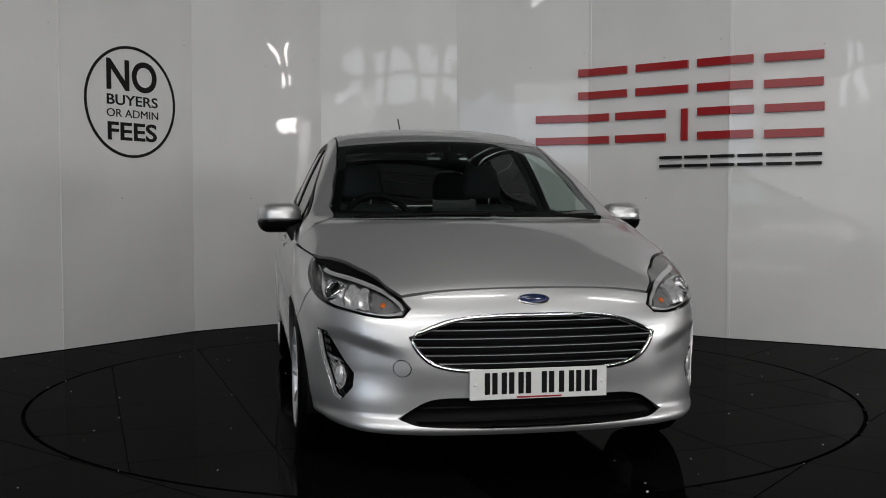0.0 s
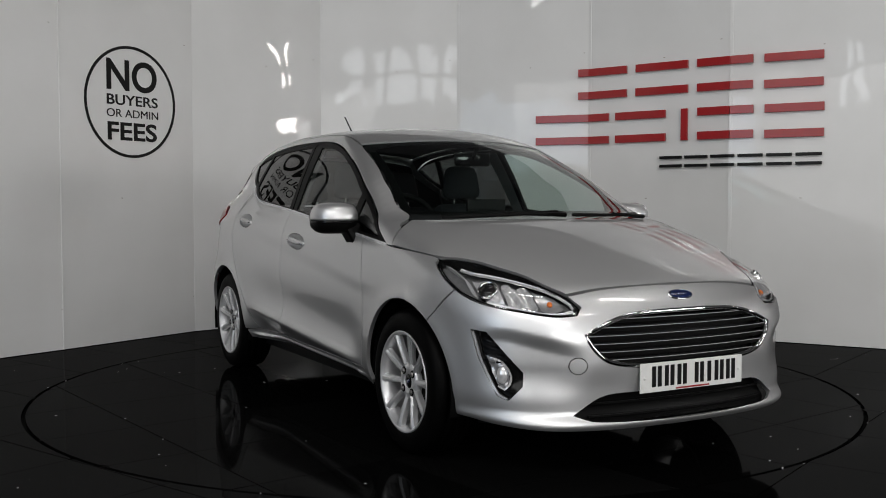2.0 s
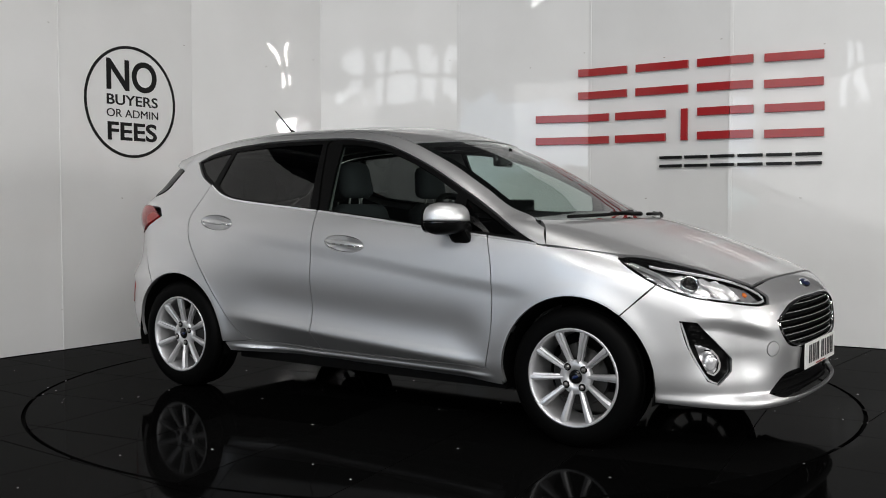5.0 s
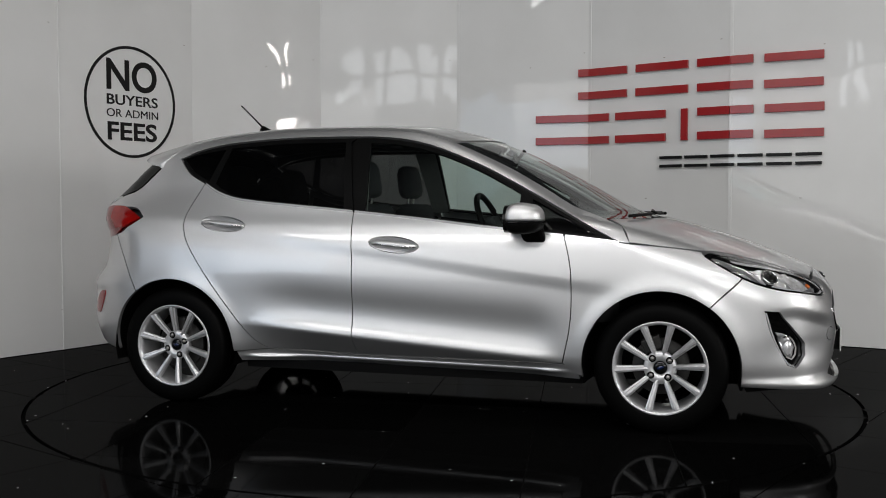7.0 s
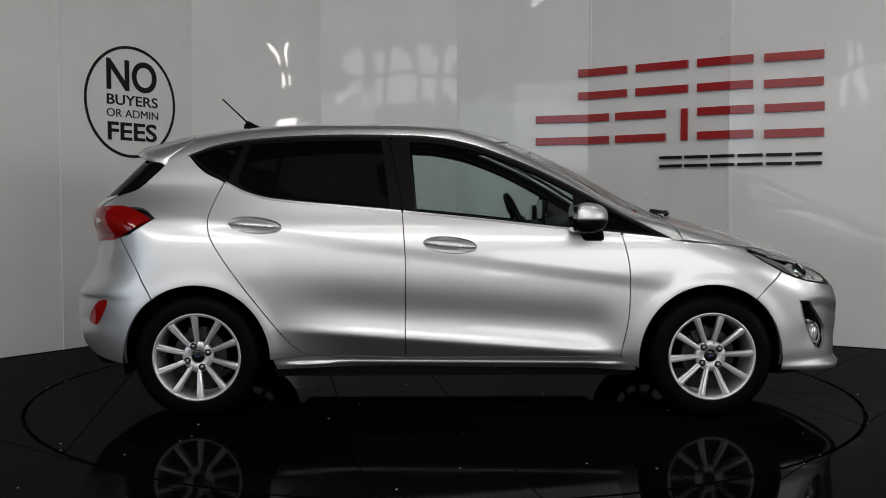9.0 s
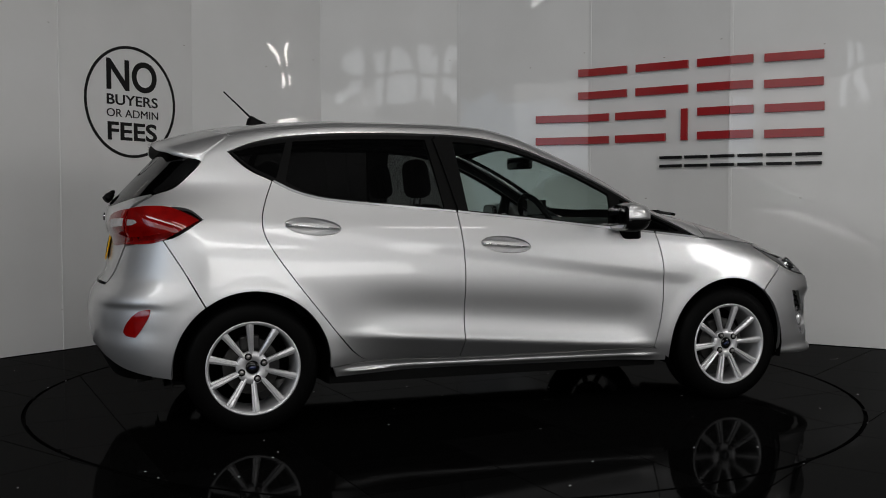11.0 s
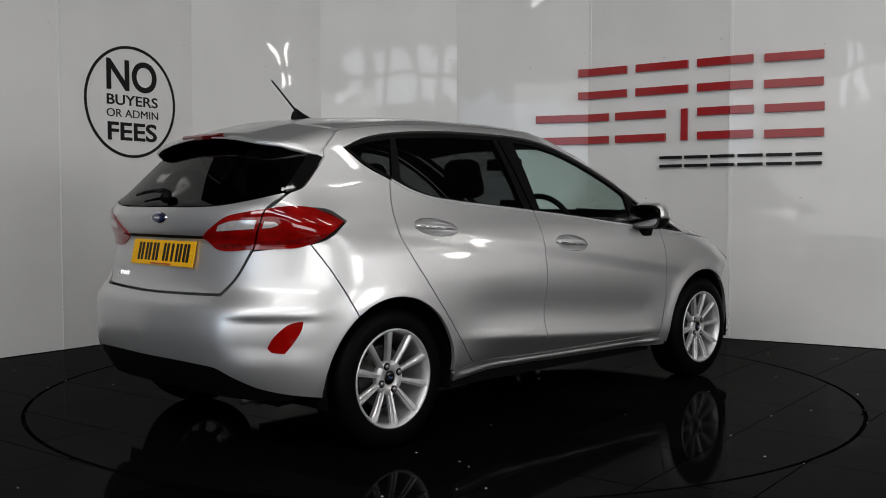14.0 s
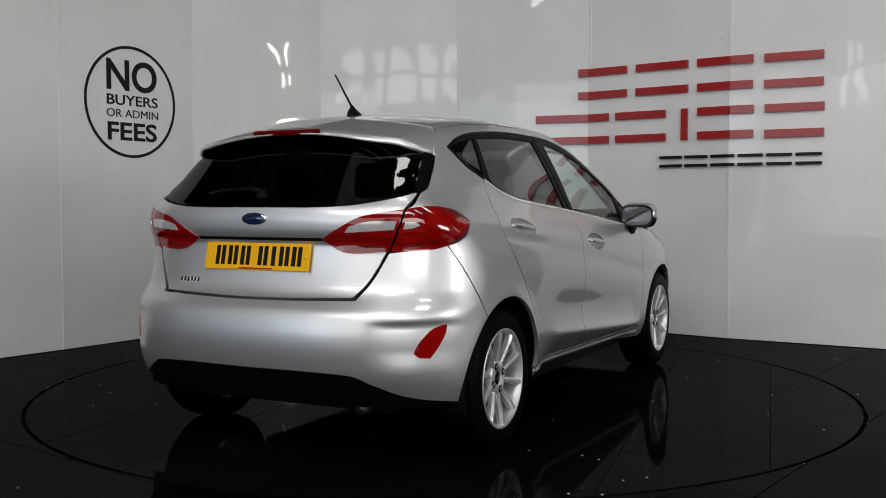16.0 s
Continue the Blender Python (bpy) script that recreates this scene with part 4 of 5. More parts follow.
    box(bm, -0.045, 0.045, -0.02, 0.042, 0.075, 0.140, 0.008)
    part("brake_caliper", bm, DISC, w, "grey brake caliper")
    return w


first = build_wheel()
spots = [(AXLE, -1, 22), (-AXLE, -1, 4), (AXLE, 1, 0), (-AXLE, 1, 10)]
for k, (x, side, spin) in enumerate(spots):
    track = 0.742 if x > 0 else 0.722
    m = Matrix.Translation((x, side * track, HUB_Z + 0.004)) @ Matrix.Rotation(0 if side > 0 else math.pi, 4, "Z") @ Matrix.Rotation(radians(spin), 4, "Y")
    if k:
        ob = copy_thing(first, m)
        ob.parent = car
    else:
        first.matrix_local = m


# ---- under and inside ----
def liner(cx, side):
    bm = bmesh.new()
    rows = []
    for a in np.linspace(-14, 194, 18):
        r = ARCH_R + 0.004
        x, z = cx + r * math.cos(radians(a)), HUB_Z + r * math.sin(radians(a))
        rows.append([bm.verts.new((x, side * y, z)) for y in (0.812, 0.52)])
    for a, b in zip(rows, rows[1:]):
        bm.faces.new((a[0], b[0], b[1], a[1]))
    bm.faces.new([r[1] for r in rows])
    part("arch_liner", bm, BLACK, car, "black wheel arch liner", True)


for cx in (-AXLE, AXLE):
    for side in (-1, 1):
        liner(cx, side)
bm = bmesh.new()
prism(bm, [(-1.62, -0.52), (-1.60, -0.50), (-0.90, -0.50), (-0.88, -0.70), (0.88, -0.70), (0.90, -0.50), (1.60, -0.50), (1.62, -0.70), (1.90, -0.50), (1.97, 0.0), (1.90, 0.50), (1.62, 0.70), (1.60, 0.50), (0.90, 0.50), (0.88, 0.70), (-0.88, 0.70), (-0.90, 0.50), (-1.60, 0.50), (-1.62, 0.52)], 0.19, 0.24)
part("underbody", bm, BLACK, car, "black underbody tray")


# ---- fittings of the car ----
def on_skin(view, u, v, depth=0.0, left=False):
    """A pose on the skin: y outward along the normal, z upward."""
    q = place(view, [(u, v)])
    n = Vector(normals(q)[0])
    p = Vector(q[0]) - n * depth
    if left:
        n.y, p.y = -n.y, -p.y
    x = n.cross(Vector((0, 0, 1))).normalized()
    z = x.cross(n)
    return Matrix.Translation(p) @ Matrix((x, n, z)).transposed().to_4x4()


def fitted(name, bm, mat, parent, m, label="", smooth=True):
    ob = part(name, bm, mat, parent, label, smooth)
    ob.matrix_local = m
    return ob


def skin_path(view, pts, lift=0.0):
    q = place(view, pts)
    return [tuple(v) for v in q + normals(q) * lift]


def loop_uv(view, outline, spacing=0.02):
    su, sv = SCALE[view]
    return [(q[0] / su, q[1] / sv) for q in rounded([(u * su, v * sv) for u, v in outline], spacing)]


def flat_oval(bm, a, b, y0, y1, n=40):
    lo = [bm.verts.new((a * math.cos(k), y0, b * math.sin(k))) for k in [2 * math.pi * i / n for i in range(n)]]
    mid = [bm.verts.new((a * math.cos(k), y1 * 0.8 + y0 * 0.2, b * math.sin(k))) for k in [2 * math.pi * i / n for i in range(n)]]
    hi = [bm.verts.new((a * 0.93 * math.cos(k), y1, b * 0.9 * math.sin(k))) for k in [2 * math.pi * i / n for i in range(n)]]
    for p, q in ((lo, mid), (mid, hi)):
        for i in range(n):
            bm.faces.new((p[i], q[i], q[(i + 1) % n], p[(i + 1) % n]))
    bm.faces.new(hi)
    bmesh.ops.recalc_face_normals(bm, faces=bm.faces)


REFLECTOR = plain("lamp_reflector", (0.80, 0.80, 0.81), 0.20, metallic=0.55, coat=0.5, spread=0.2, grain=55.0)
GREY_CUP = plain("satin_grey_reflector", (0.50, 0.50, 0.51), 0.25, metallic=0.7, grain=40.0)

# headlamps
LAMP_HOLE = [tuple(q / SCALE["front"]) for q in shrink(np.array(HEADLAMP) * SCALE["front"], 0.0065)]
for mir in (False, True):
    lamp = panel("headlamp", "front", HEADLAMP, GREY_CUP, car, "clear headlamp with chrome reflectors", lift=-0.042, skirt=0.004, gap=-0.004, mirror=mir)
    panel("surround", "front", HEADLAMP, GLOSS_BLACK, lamp, "black lamp surround", holes=[LAMP_HOLE], lift=-0.006, skirt=0.05, gap=0.0008, h=0.02, mirror=mir)
    panel("lens", "front", HEADLAMP, LENS, lamp, "clear lamp lens", lift=-0.001, skirt=0.0, gap=0.001, mirror=mir)
    panel("brow", "front", [(58.4, 0.818), (55.0, 0.816), (50.3, 0.805), (45.3, 0.788), (36.9, 0.754), (31.5, 0.721), (29.2, 0.699), (30.6, 0.706), (33.8, 0.730), (39.3, 0.754), (44.5, 0.770), (50.8, 0.785), (57.0, 0.810)], GLOSS_BLACK, lamp, "gloss black lamp brow", lift=-0.010, skirt=0.02, gap=0.001, mirror=mir)
    strip("light_guide", "front", [(53.5, 0.790), (50.8, 0.780), (44.5, 0.765), (39.3, 0.749), (33.8, 0.726), (30.5, 0.702), (27.9, 0.674), (27.2, 0.656)], 0.009, SATIN, lamp, lift=-0.011, label="pale daytime light guide", mirror=mir)
    strip("light_guide", "front", [(27.2, 0.648), (30.4, 0.637), (35.4, 0.645), (39.3, 0.657), (45.0, 0.676)], 0.009, SATIN, lamp, lift=-0.013, label="pale daytime light guide", mirror=mir)
    panel("side_blade", "front", [(58.6, 0.808), (52.3, 0.764), (48.4, 0.694), (46.8, 0.684), (50.2, 0.752), (56.9, 0.806)], SATIN, lamp, "bright side blade", lift=-0.014, skirt=0.02, mirror=mir)
    panel("reflector", "front", [(50.0, 0.764), (43.2, 0.756), (40.6, 0.660), (46.3, 0.682)], REFLECTOR, lamp, "chrome main reflector", mirror=mir, h=0.010, shape=lambda q: -0.020 - 0.008 * np.sin(q[:, 1] * 110) * np.cos(q[:, 2] * 100))
    panel("reflector", "front", [(42.8, 0.752), (36.4, 0.734), (34.0, 0.660), (40.2, 0.658)], REFLECTOR, lamp, "chrome second reflector", mirror=mir, h=0.010, shape=lambda q: -0.020 - 0.009 * np.sin(q[:, 1] * 150 + 1))
    panel("reflector", "front", [(35.8, 0.730), (30.6, 0.702), (28.6, 0.660), (31.5, 0.644), (33.6, 0.656)], GREY_CUP, lamp, "grey indicator bowl", mirror=mir, h=0.012, lift=-0.024)
    bm = bmesh.new()
    lathe(bm, [(0.038, -0.02), (0.040, 0.012), (0.036, 0.016), (0.031, 0.012), (0.030, 0.002)], 32)
    ring = fitted("projector_ring", bm, CHROME, lamp, on_skin("front", 45.2, 0.721, 0.018, mir), "chrome projector ring")
    bm = bmesh.new()
    bmesh.ops.create_uvsphere(bm, u_segments=24, v_segments=14, radius=0.030)
    bmesh.ops.transform(bm, matrix=Matrix.Diagonal((1, 0.55, 1, 1)), verts=bm.verts)
    fitted("projector", bm, GLOSS_BLACK, lamp, on_skin("front", 45.2, 0.721, 0.018, mir), "dark glass projector")
    bm = bmesh.new()
    bmesh.ops.create_uvsphere(bm, u_segments=16, v_segments=10, radius=0.009)
    bmesh.ops.transform(bm, matrix=Matrix.Diagonal((1.2, 0.8, 1.3, 1)), verts=bm.verts)
    fitted("indicator_bulb", bm, AMBER, lamp, on_skin("front", 31.8, 0.680, 0.020, mir), "amber indicator bulb")

# grille: dark back, bowed slats with bright edges, chrome surround
grille = panel("grille", "front", GRILLE, BLACK, car, "black slatted grille in a chrome surround", lift=-0.055, skirt=0.003, gap=-0.006)
bm = bmesh.new()
loop = [q for q in skin_path("front", loop_uv("front", GRILLE, 0.025), -0.004)]
tube(bm, loop, 0.0095, 8, True)
part("surround", bm, CHROME, grille, "chrome grille surround", True)
span = np.linspace(-26, 26, 261)
for k in range(6):
    z = 0.604 - 0.0300 * k
    hitp = span[inside(np.array(loop_uv("front", GRILLE, 0.02)), np.stack([span, np.full(len(span), z)], -1))]
    if len(hitp) < 10:
        continue
    a = np.linspace(hitp[0], hitp[-1], 30)
    for name, half, d0, d1, dz, mat in (("slat", 0.0075, -0.014, -0.05, 0.0, BLACK), ("slat_edge", 0.0012, -0.010, -0.0135, 0.0084, SATIN)):
        bm = bmesh.new()
        rows = []
        q = place("front", [(u, z) for u in a])
        n = normals(q)
        n[:, 2] = 0
        n /= np.linalg.norm(n, axis=1)[:, None]
        for p, w in zip(q, n):
            f0, f1 = p + w * d0, p + w * d1
            rows.append([bm.verts.new((c[0], c[1], z + dz + s)) for c, s in ((f1, -half), (f0, -half), (f0, half), (f1, half))])
        for r0, r1 in zip(rows, rows[1:]):
            for j in range(4):
                bm.faces.new((r0[j], r1[j], r1[(j + 1) % 4], r0[(j + 1) % 4]))
        bmesh.ops.recalc_face_normals(bm, faces=bm.faces)
        part(name, bm, mat, grille, "thin chrome slat edge" if mat is SATIN else "gloss black slat")

# lower intake
intake = panel("lower_intake", "front", INTAKE, BLACK, car, "black lower air intake", lift=-0.045, skirt=0.003, gap=-0.006)
for z in (0.262, 0.295):
    bm = bmesh.new()
    tube(bm, skin_path("front", [(u, z) for u in np.linspace(-24, 24, 20)], -0.025), 0.006, 6)
    part("bar", bm, BLACK, intake)

# fog lamps
for mir in (False, True):
    fog = panel("fog_lamp", "front", FOG, GLOSS_BLACK, car, "fog lamp in a gloss black bezel", lift=-0.022, skirt=0.004, gap=-0.004, mirror=mir)
    strip("bright_edge", "front", [(48.0, 0.560), (47.2, 0.52), (46.2, 0.462), (44.2, 0.39), (42.1, 0.330), (40.4, 0.316)], 0.007, SATIN, fog, lift=-0.002, label="bright bezel edge", mirror=mir)
    for k in range(4):
        strip("louvre", "front", [(46.4 - k * 0.35, 0.540 - 0.028 * k), (43.8 - k * 1.1, 0.528 - 0.028 * k)], 0.008, GLOSS_BLACK, fog, lift=-0.012, mirror=mir)
    glass = panel("lamp_glass", "front", [(45.2, 0.476), (41.8, 0.456), (39.9, 0.407), (40.2, 0.372), (41.2, 0.349), (42.7, 0.368)], GREY_CUP, fog, "clear fog lamp glass", mirror=mir, h=0.010, shape=lambda q: -0.012 - 0.005 * np.sin(q[:, 1] * 160) * np.sin(q[:, 2] * 120))
    strip("rim", "front", [(41.6, 0.452), (40.2, 0.425), (39.6, 0.400), (39.9, 0.370), (41.0, 0.350), (42.4, 0.362)], 0.007, LAMP_CLEAR, fog, lift=-0.009, label="pale lamp rim", mirror=mir)
    bm = bmesh.new()
    bmesh.ops.create_uvsphere(bm, u_segments=20, v_segments=12, radius=0.027)
    bmesh.ops.transform(bm, matrix=Matrix.Diagonal((0.85, 0.45, 1.25, 1)), verts=bm.verts)
    fitted("bulb_lens", bm, REFLECTOR, fog, on_skin("front", 41.6, 0.402, 0.012, mir), "bright fog lamp bulb lens")

# number plates, their characters as plain bars
def number_plate(name, m, mat, parent, label):
    bm = bmesh.new()
    box(bm, -0.26, 0.26, -0.002, 0.004, -0.0555, 0.0555, 0.002)
    p = fitted(name, bm, mat, parent, m, label, False)
    for k, x in enumerate((-0.198, -0.137, -0.085, -0.033, 0.055, 0.118, 0.181)):
        for dx in (-0.014, 0.014) if k not in (2,) else (0.0,):
            bm = bmesh.new()
            box(bm, x + dx - 0.0100, x + dx + 0.0100, 0.0035, 0.0048, -0.036, 0.043)
            part("plate_bar", bm, BLACK_SIGN, p, "black character bar")
    bm = bmesh.new()
    box(bm, -0.085, 0.085, 0.0035, 0.0048, -0.0515, -0.0455)
    part("plate_bar", bm, RED_SIGN, p, "small red bar")
    for x in (-0.240, 0.240):
        bm = bmesh.new()
        lathe(bm, [(0.007, 0.0035), (0.0065, 0.006), (0.0001, 0.0065)], 16)
        fitted("screw_cap", bm, mat, p, Matrix.Translation((x, 0, 0)))
    return p


number_plate("front_plate", Matrix.Translation((2.056, 0, 0.389)) @ Matrix.Rotation(radians(-90), 4, "Z"), PLATE_WHITE, front_bumper, "white front number plate with black bars")
bm = bmesh.new()
box(bm, -0.24, 0.24, -0.04, -0.002, -0.05, 0.05, 0.004)
fitted("plate_holder", bm, BLACK, front_bumper, Matrix.Translation((2.056, 0, 0.389)) @ Matrix.Rotation(radians(-90), 4, "Z"), "black plate holder", False)
number_plate("rear_plate", Matrix.Translation((-1.857, 0, 0.829)) @ Matrix.Rotation(radians(90), 4, "Z") @ Matrix.Rotation(radians(12), 4, "X"), PLATE_YELLOW, tailgate, "yellow rear number plate with black bars")

# oval badges
for parent, view, v in ((front_bumper, "front", 0.688), (tailgate, "rear", 0.982)):
    bm = bmesh.new()
    flat_oval(bm, 0.062, 0.0250, -0.006, 0.006)
    badge = fitted("badge", bm, CHROME, parent, on_skin(view, 0.0, v), "blue oval badge in chrome")
    bm = bmesh.new()
    flat_oval(bm, 0.054, 0.0195, 0.002, 0.0072)
    part("badge_field", bm, BLUE, badge, "dark blue enamel field", True)
    bm = bmesh.new()
    flat_oval(bm, 0.034, 0.0045, 0.006, 0.0080, 24)
    part("badge_mark", bm, CHROME, badge, "silver mark", True)
for k in range(6):
    bm = bmesh.new()
    box(bm, -0.0065, 0.0065, -0.003, 0.004, -0.010, 0.010, 0.002)
    fitted("name_bar", bm, CHROME, tailgate, on_skin("rear", -24.6 + 1.15 * k, 0.727 + 0.002 * (k % 2)), "small chrome name bar", False)
# dark strip laid on the skin as the shade under the tailgate lip
strip("lip_shade", "rear", [(u, 0.902) for u in np.linspace(-20, 20, 14)], 0.012, BLACK, tailgate, lift=0.001, label="black strip as shade under the tailgate lip")

# door handles
for (cx, cz), cup, doors in (((-0.024, 0.844), CUP_F, front_doors), ((-0.966, 0.938), CUP_R, rear_doors)):
    for mir, door in ((False, doors[0]), (True, doors[1])):
        def dish(q, cx=cx, cz=cz):
            r = ((q[:, 0] - cx) / 0.128) ** 2 + ((q[:, 2] - cz) / 0.040) ** 2
            return -0.034 * np.clip(1 - r, 0, 1) ** 0.6
        panel("handle_cup", "side", cup, PAINT, door, "hollowed silver handle cup", mirror=mir, h=0.010, gap=0.0, shape=dish)
        bm = bmesh.new()
        path, radii = [], []
        for t in np.linspace(-1, 1, 15):
            path.append((0.122 * t, 0.0125 * (1 - t ** 4) - 0.004 * t ** 4, 0.0))
            radii.append(0.0085 + 0.0065 * (1 - t * t))
        tube(bm, path, radii, 12)
        bmesh.ops.transform(bm, matrix=Matrix.Diagonal((1, 0.62, 1.0, 1)), verts=bm.verts)
        m = on_skin("side", cx, cz, 0.001, mir) @ Matrix.Rotation(radians(-5 if not mir else 5), 4, "Y")
        fitted("door_handle", bm, PAINT, door, m, "silver pull handle")
        bm = bmesh.new()
        tube(bm, [(-0.118, 0.0085, -0.004), (-0.06, 0.0125, -0.006), (0.0, 0.0135, -0.0065), (0.06, 0.0125, -0.006), (0.118, 0.0085, -0.004)], 0.0028, 8)
        fitted("handle_strip", bm, CHROME, door, m, "thin chrome handle strip")


# mirrors
def shell_form(bm, centre, half, lower, upper, power=2.6, lean=0.0):
    """A soft rounded shell between two heights, flat towards the back of the car."""
    rows = []
    nz, na = 9, 28
    for i in range(nz + 1):
        w = lower + (upper - lower) * i / nz
        r = max(0.0, 1 - abs(w) ** power) ** (1 / power)
        row = []
        for j in range(na):
            a = 2 * math.pi * j / na
            c, s = math.cos(a), math.sin(a)
            x = math.copysign(abs(c) ** 0.8, c) * half[0] * r * (1.0 if c > 0 else 0.55)
            y = math.copysign(abs(s) ** 0.8, s) * half[1] * (0.35 + 0.65 * r)
            if y < 0:
                x -= 0.25 * y * y / half[1]
            row.append(bm.verts.new((centre[0] + x + lean * w, centre[1] + y, centre[2] + w * half[2])))
        rows.append(row)
    for a, b in zip(rows, rows[1:]):
        for j in range(na):
            bm.faces.new((a[j], a[(j + 1) % na], b[(j + 1) % na], b[j]))
    bm.faces.new(rows[0][::-1])
    bm.faces.new(rows[-1])


def rounded_plate(bm, x0, x1, cy, cz, a, b, n=36):
    """An upright plate with a softly squared outline, between two lengths."""
    ring = []
    for k in range(n):
        c, q = math.cos(2 * math.pi * k / n), math.sin(2 * math.pi * k / n)
        ring.append((cy + a * math.copysign(abs(c) ** 0.62, c), cz + b * math.copysign(abs(q) ** 0.62, q)))
    lo, hi = ([bm.verts.new((x, y, z)) for y, z in ring] for x in (x0, x1))
    bm.faces.new(lo)
    bm.faces.new(hi)
    for k in range(n):
        bm.faces.new((lo[k], lo[(k + 1) % n], hi[(k + 1) % n], hi[k]))


for side in (-1, 1):
    flip = Matrix.Diagonal((1, -side, 1, 1))
    mirror = new("door_mirror")
    mirror.parent = front_doors[0 if side < 0 else 1]
    tagged(mirror, "silver-capped black door mirror")
    forms = (("mirror_cap", PAINT, "silver mirror cap", (0.618, -0.880, 0.974), (0.108, 0.106, 0.074), -0.12, 0.995), ("mirror_housing", BLACK, "black mirror housing", (0.616, -0.880, 0.972), (0.109, 0.106, 0.070), -0.98, -0.16))
    for name, mat, label, c, half, lo, hi in forms:
        bm = bmesh.new()
        shell_form(bm, c, half, lo, hi)
        bmesh.ops.transform(bm, matrix=flip, verts=bm.verts)
        bmesh.ops.recalc_face_normals(bm, faces=bm.faces)
        part(name, bm, mat, mirror, label, True)
    bm = bmesh.new()
    box(bm, 0.585, 0.700, -0.872, -0.775, 0.0, 0.115, 0.022)
    for v in bm.verts:
        k = v.co.z / 0.115
        v.co.y += 0.055 * (1 - k)
        v.co.x += 0.035 * (1 - k)
        v.co.z += 0.842
    bmesh.ops.transform(bm, matrix=flip, verts=bm.verts)
    bmesh.ops.recalc_face_normals(bm, faces=bm.faces)
    part("mirror_arm", bm, BLACK, mirror, "black mirror foot")
    bm = bmesh.new()
    shell_form(bm, (0.620, -0.881, 0.9635), (0.110, 0.108, 0.069), -0.13, -0.02)
    bmesh.ops.transform(bm, matrix=flip, verts=bm.verts)
    bmesh.ops.recalc_face_normals(bm, faces=bm.faces)
    part("mirror_indicator", bm, GLOSS_BLACK, mirror, "dark indicator strip", True)
    bm = bmesh.new()
    rounded_plate(bm, 0.553, 0.575, -0.880, 0.972, 0.098, 0.064)
    bmesh.ops.transform(bm, matrix=flip, verts=bm.verts)
    bmesh.ops.recalc_face_normals(bm, faces=bm.faces)
    part("mirror_bezel", bm, GLOSS_BLACK, mirror, "gloss black mirror bezel")
    bm = bmesh.new()
    rounded_plate(bm, 0.550, 0.5525, -0.882, 0.972, 0.085, 0.053)
    bmesh.ops.transform(bm, matrix=flip, verts=bm.verts)
    bmesh.ops.recalc_face_normals(bm, faces=bm.faces)
    part("mirror_glass", bm, DIM_MIRROR, mirror, "mirror glass")

# roof spoiler with its brake light
bm = bmesh.new()
ny, nx = 36, 12
grid_top, grid_low = [], []
SEAM_X = curve([(0.0, -1.378), (0.25, -1.368), (0.48, -1.320), (0.525, -1.315), (0.559, -1.372), (0.590, -1.452)])
SEAM_Z = curve([(0.525, 1.362), (0.559, 1.322), (0.590, 1.262)])
TIP_X = curve([(0.0, -1.655), (0.35, -1.645), (0.50, -1.600), (0.56, -1.545), (0.590, -1.480)])
for i in range(ny + 1):
    s = -1 + 2 * i / ny
    y = 0.590 * math.copysign(abs(s) ** 0.8, s)
    head, tip = float(SEAM_X(abs(y))), float(TIP_X(abs(y)))
    hz = float(SEAM_Z(abs(y))) if abs(y) > 0.525 else float(place("top", [(head, y)])[0][2])
    tr_, lr_ = [], []
    for j in range(nx + 1):
        t = j / nx
        x = head + (tip - head) * t
        z = hz - 0.235 * (head - x) - 0.10 * (head - x) ** 2
        thick = 0.05 * (1 - t) + 0.020
        if j == nx:
            z -= 0.012
            thick = 0.006
        tr_.append(bm.verts.new((x, y, z)))
        lr_.append(bm.verts.new((x + 0.004 * (j == nx), y * (1 - 0.02 * t), z - thick)))
    grid_top.append(tr_)
    grid_low.append(lr_)
for a, b in zip(grid_top, grid_top[1:]):
    for j in range(nx):
        bm.faces.new((a[j], a[j + 1], b[j + 1], b[j]))
for i in range(ny):
    bm.faces.new((grid_top[i][nx], grid_top[i + 1][nx], grid_low[i + 1][nx], grid_low[i][nx]))
    bm.faces.new((grid_top[i][0], grid_top[i + 1][0], grid_low[i + 1][0], grid_low[i][0]))
for g0, g1 in ((grid_top[0], grid_low[0]), (grid_top[-1], grid_low[-1])):
    for j in range(nx):
        bm.faces.new((g0[j], g0[j + 1], g1[j + 1], g1[j]))
under = bmesh.new()
low_rows = [[under.verts.new(v.co) for v in row] for row in grid_low]
for a, b in zip(low_rows, low_rows[1:]):
    for j in range(nx):
        under.faces.new((a[j], b[j], b[j + 1], a[j + 1]))
bmesh.ops.recalc_face_normals(bm, faces=bm.faces)
spoiler = part("roof_spoiler", bm, PAINT, tailgate, "silver roof spoiler", True)
part("underside", under, BLACK, spoiler, "black spoiler underside", True)
bm = bmesh.new()
for i in range(14):
    y0, y1 = -0.17 + 0.34 * i / 14, -0.17 + 0.34 * (i + 1) / 14
    f = lambda y: float(TIP_X(abs(y))) - 0.0015
    zt = float(place("top", [(-1.378, 0.0)])[0][2]) - 0.235 * 0.277 - 0.10 * 0.277 ** 2 - 0.006
    vs = [bm.verts.new(q) for q in ((f(y0) + 0.006, y0, zt + 0.008), (f(y1) + 0.006, y1, zt + 0.008), (f(y1) - 0.003, y1, zt), (f(y0) - 0.003, y0, zt), (f(y0) + 0.006, y0, zt - 0.014), (f(y1) + 0.006, y1, zt - 0.014))]
    bm.faces.new((vs[0], vs[1], vs[2], vs[3]))
    bm.faces.new((vs[3], vs[2], vs[5], vs[4]))
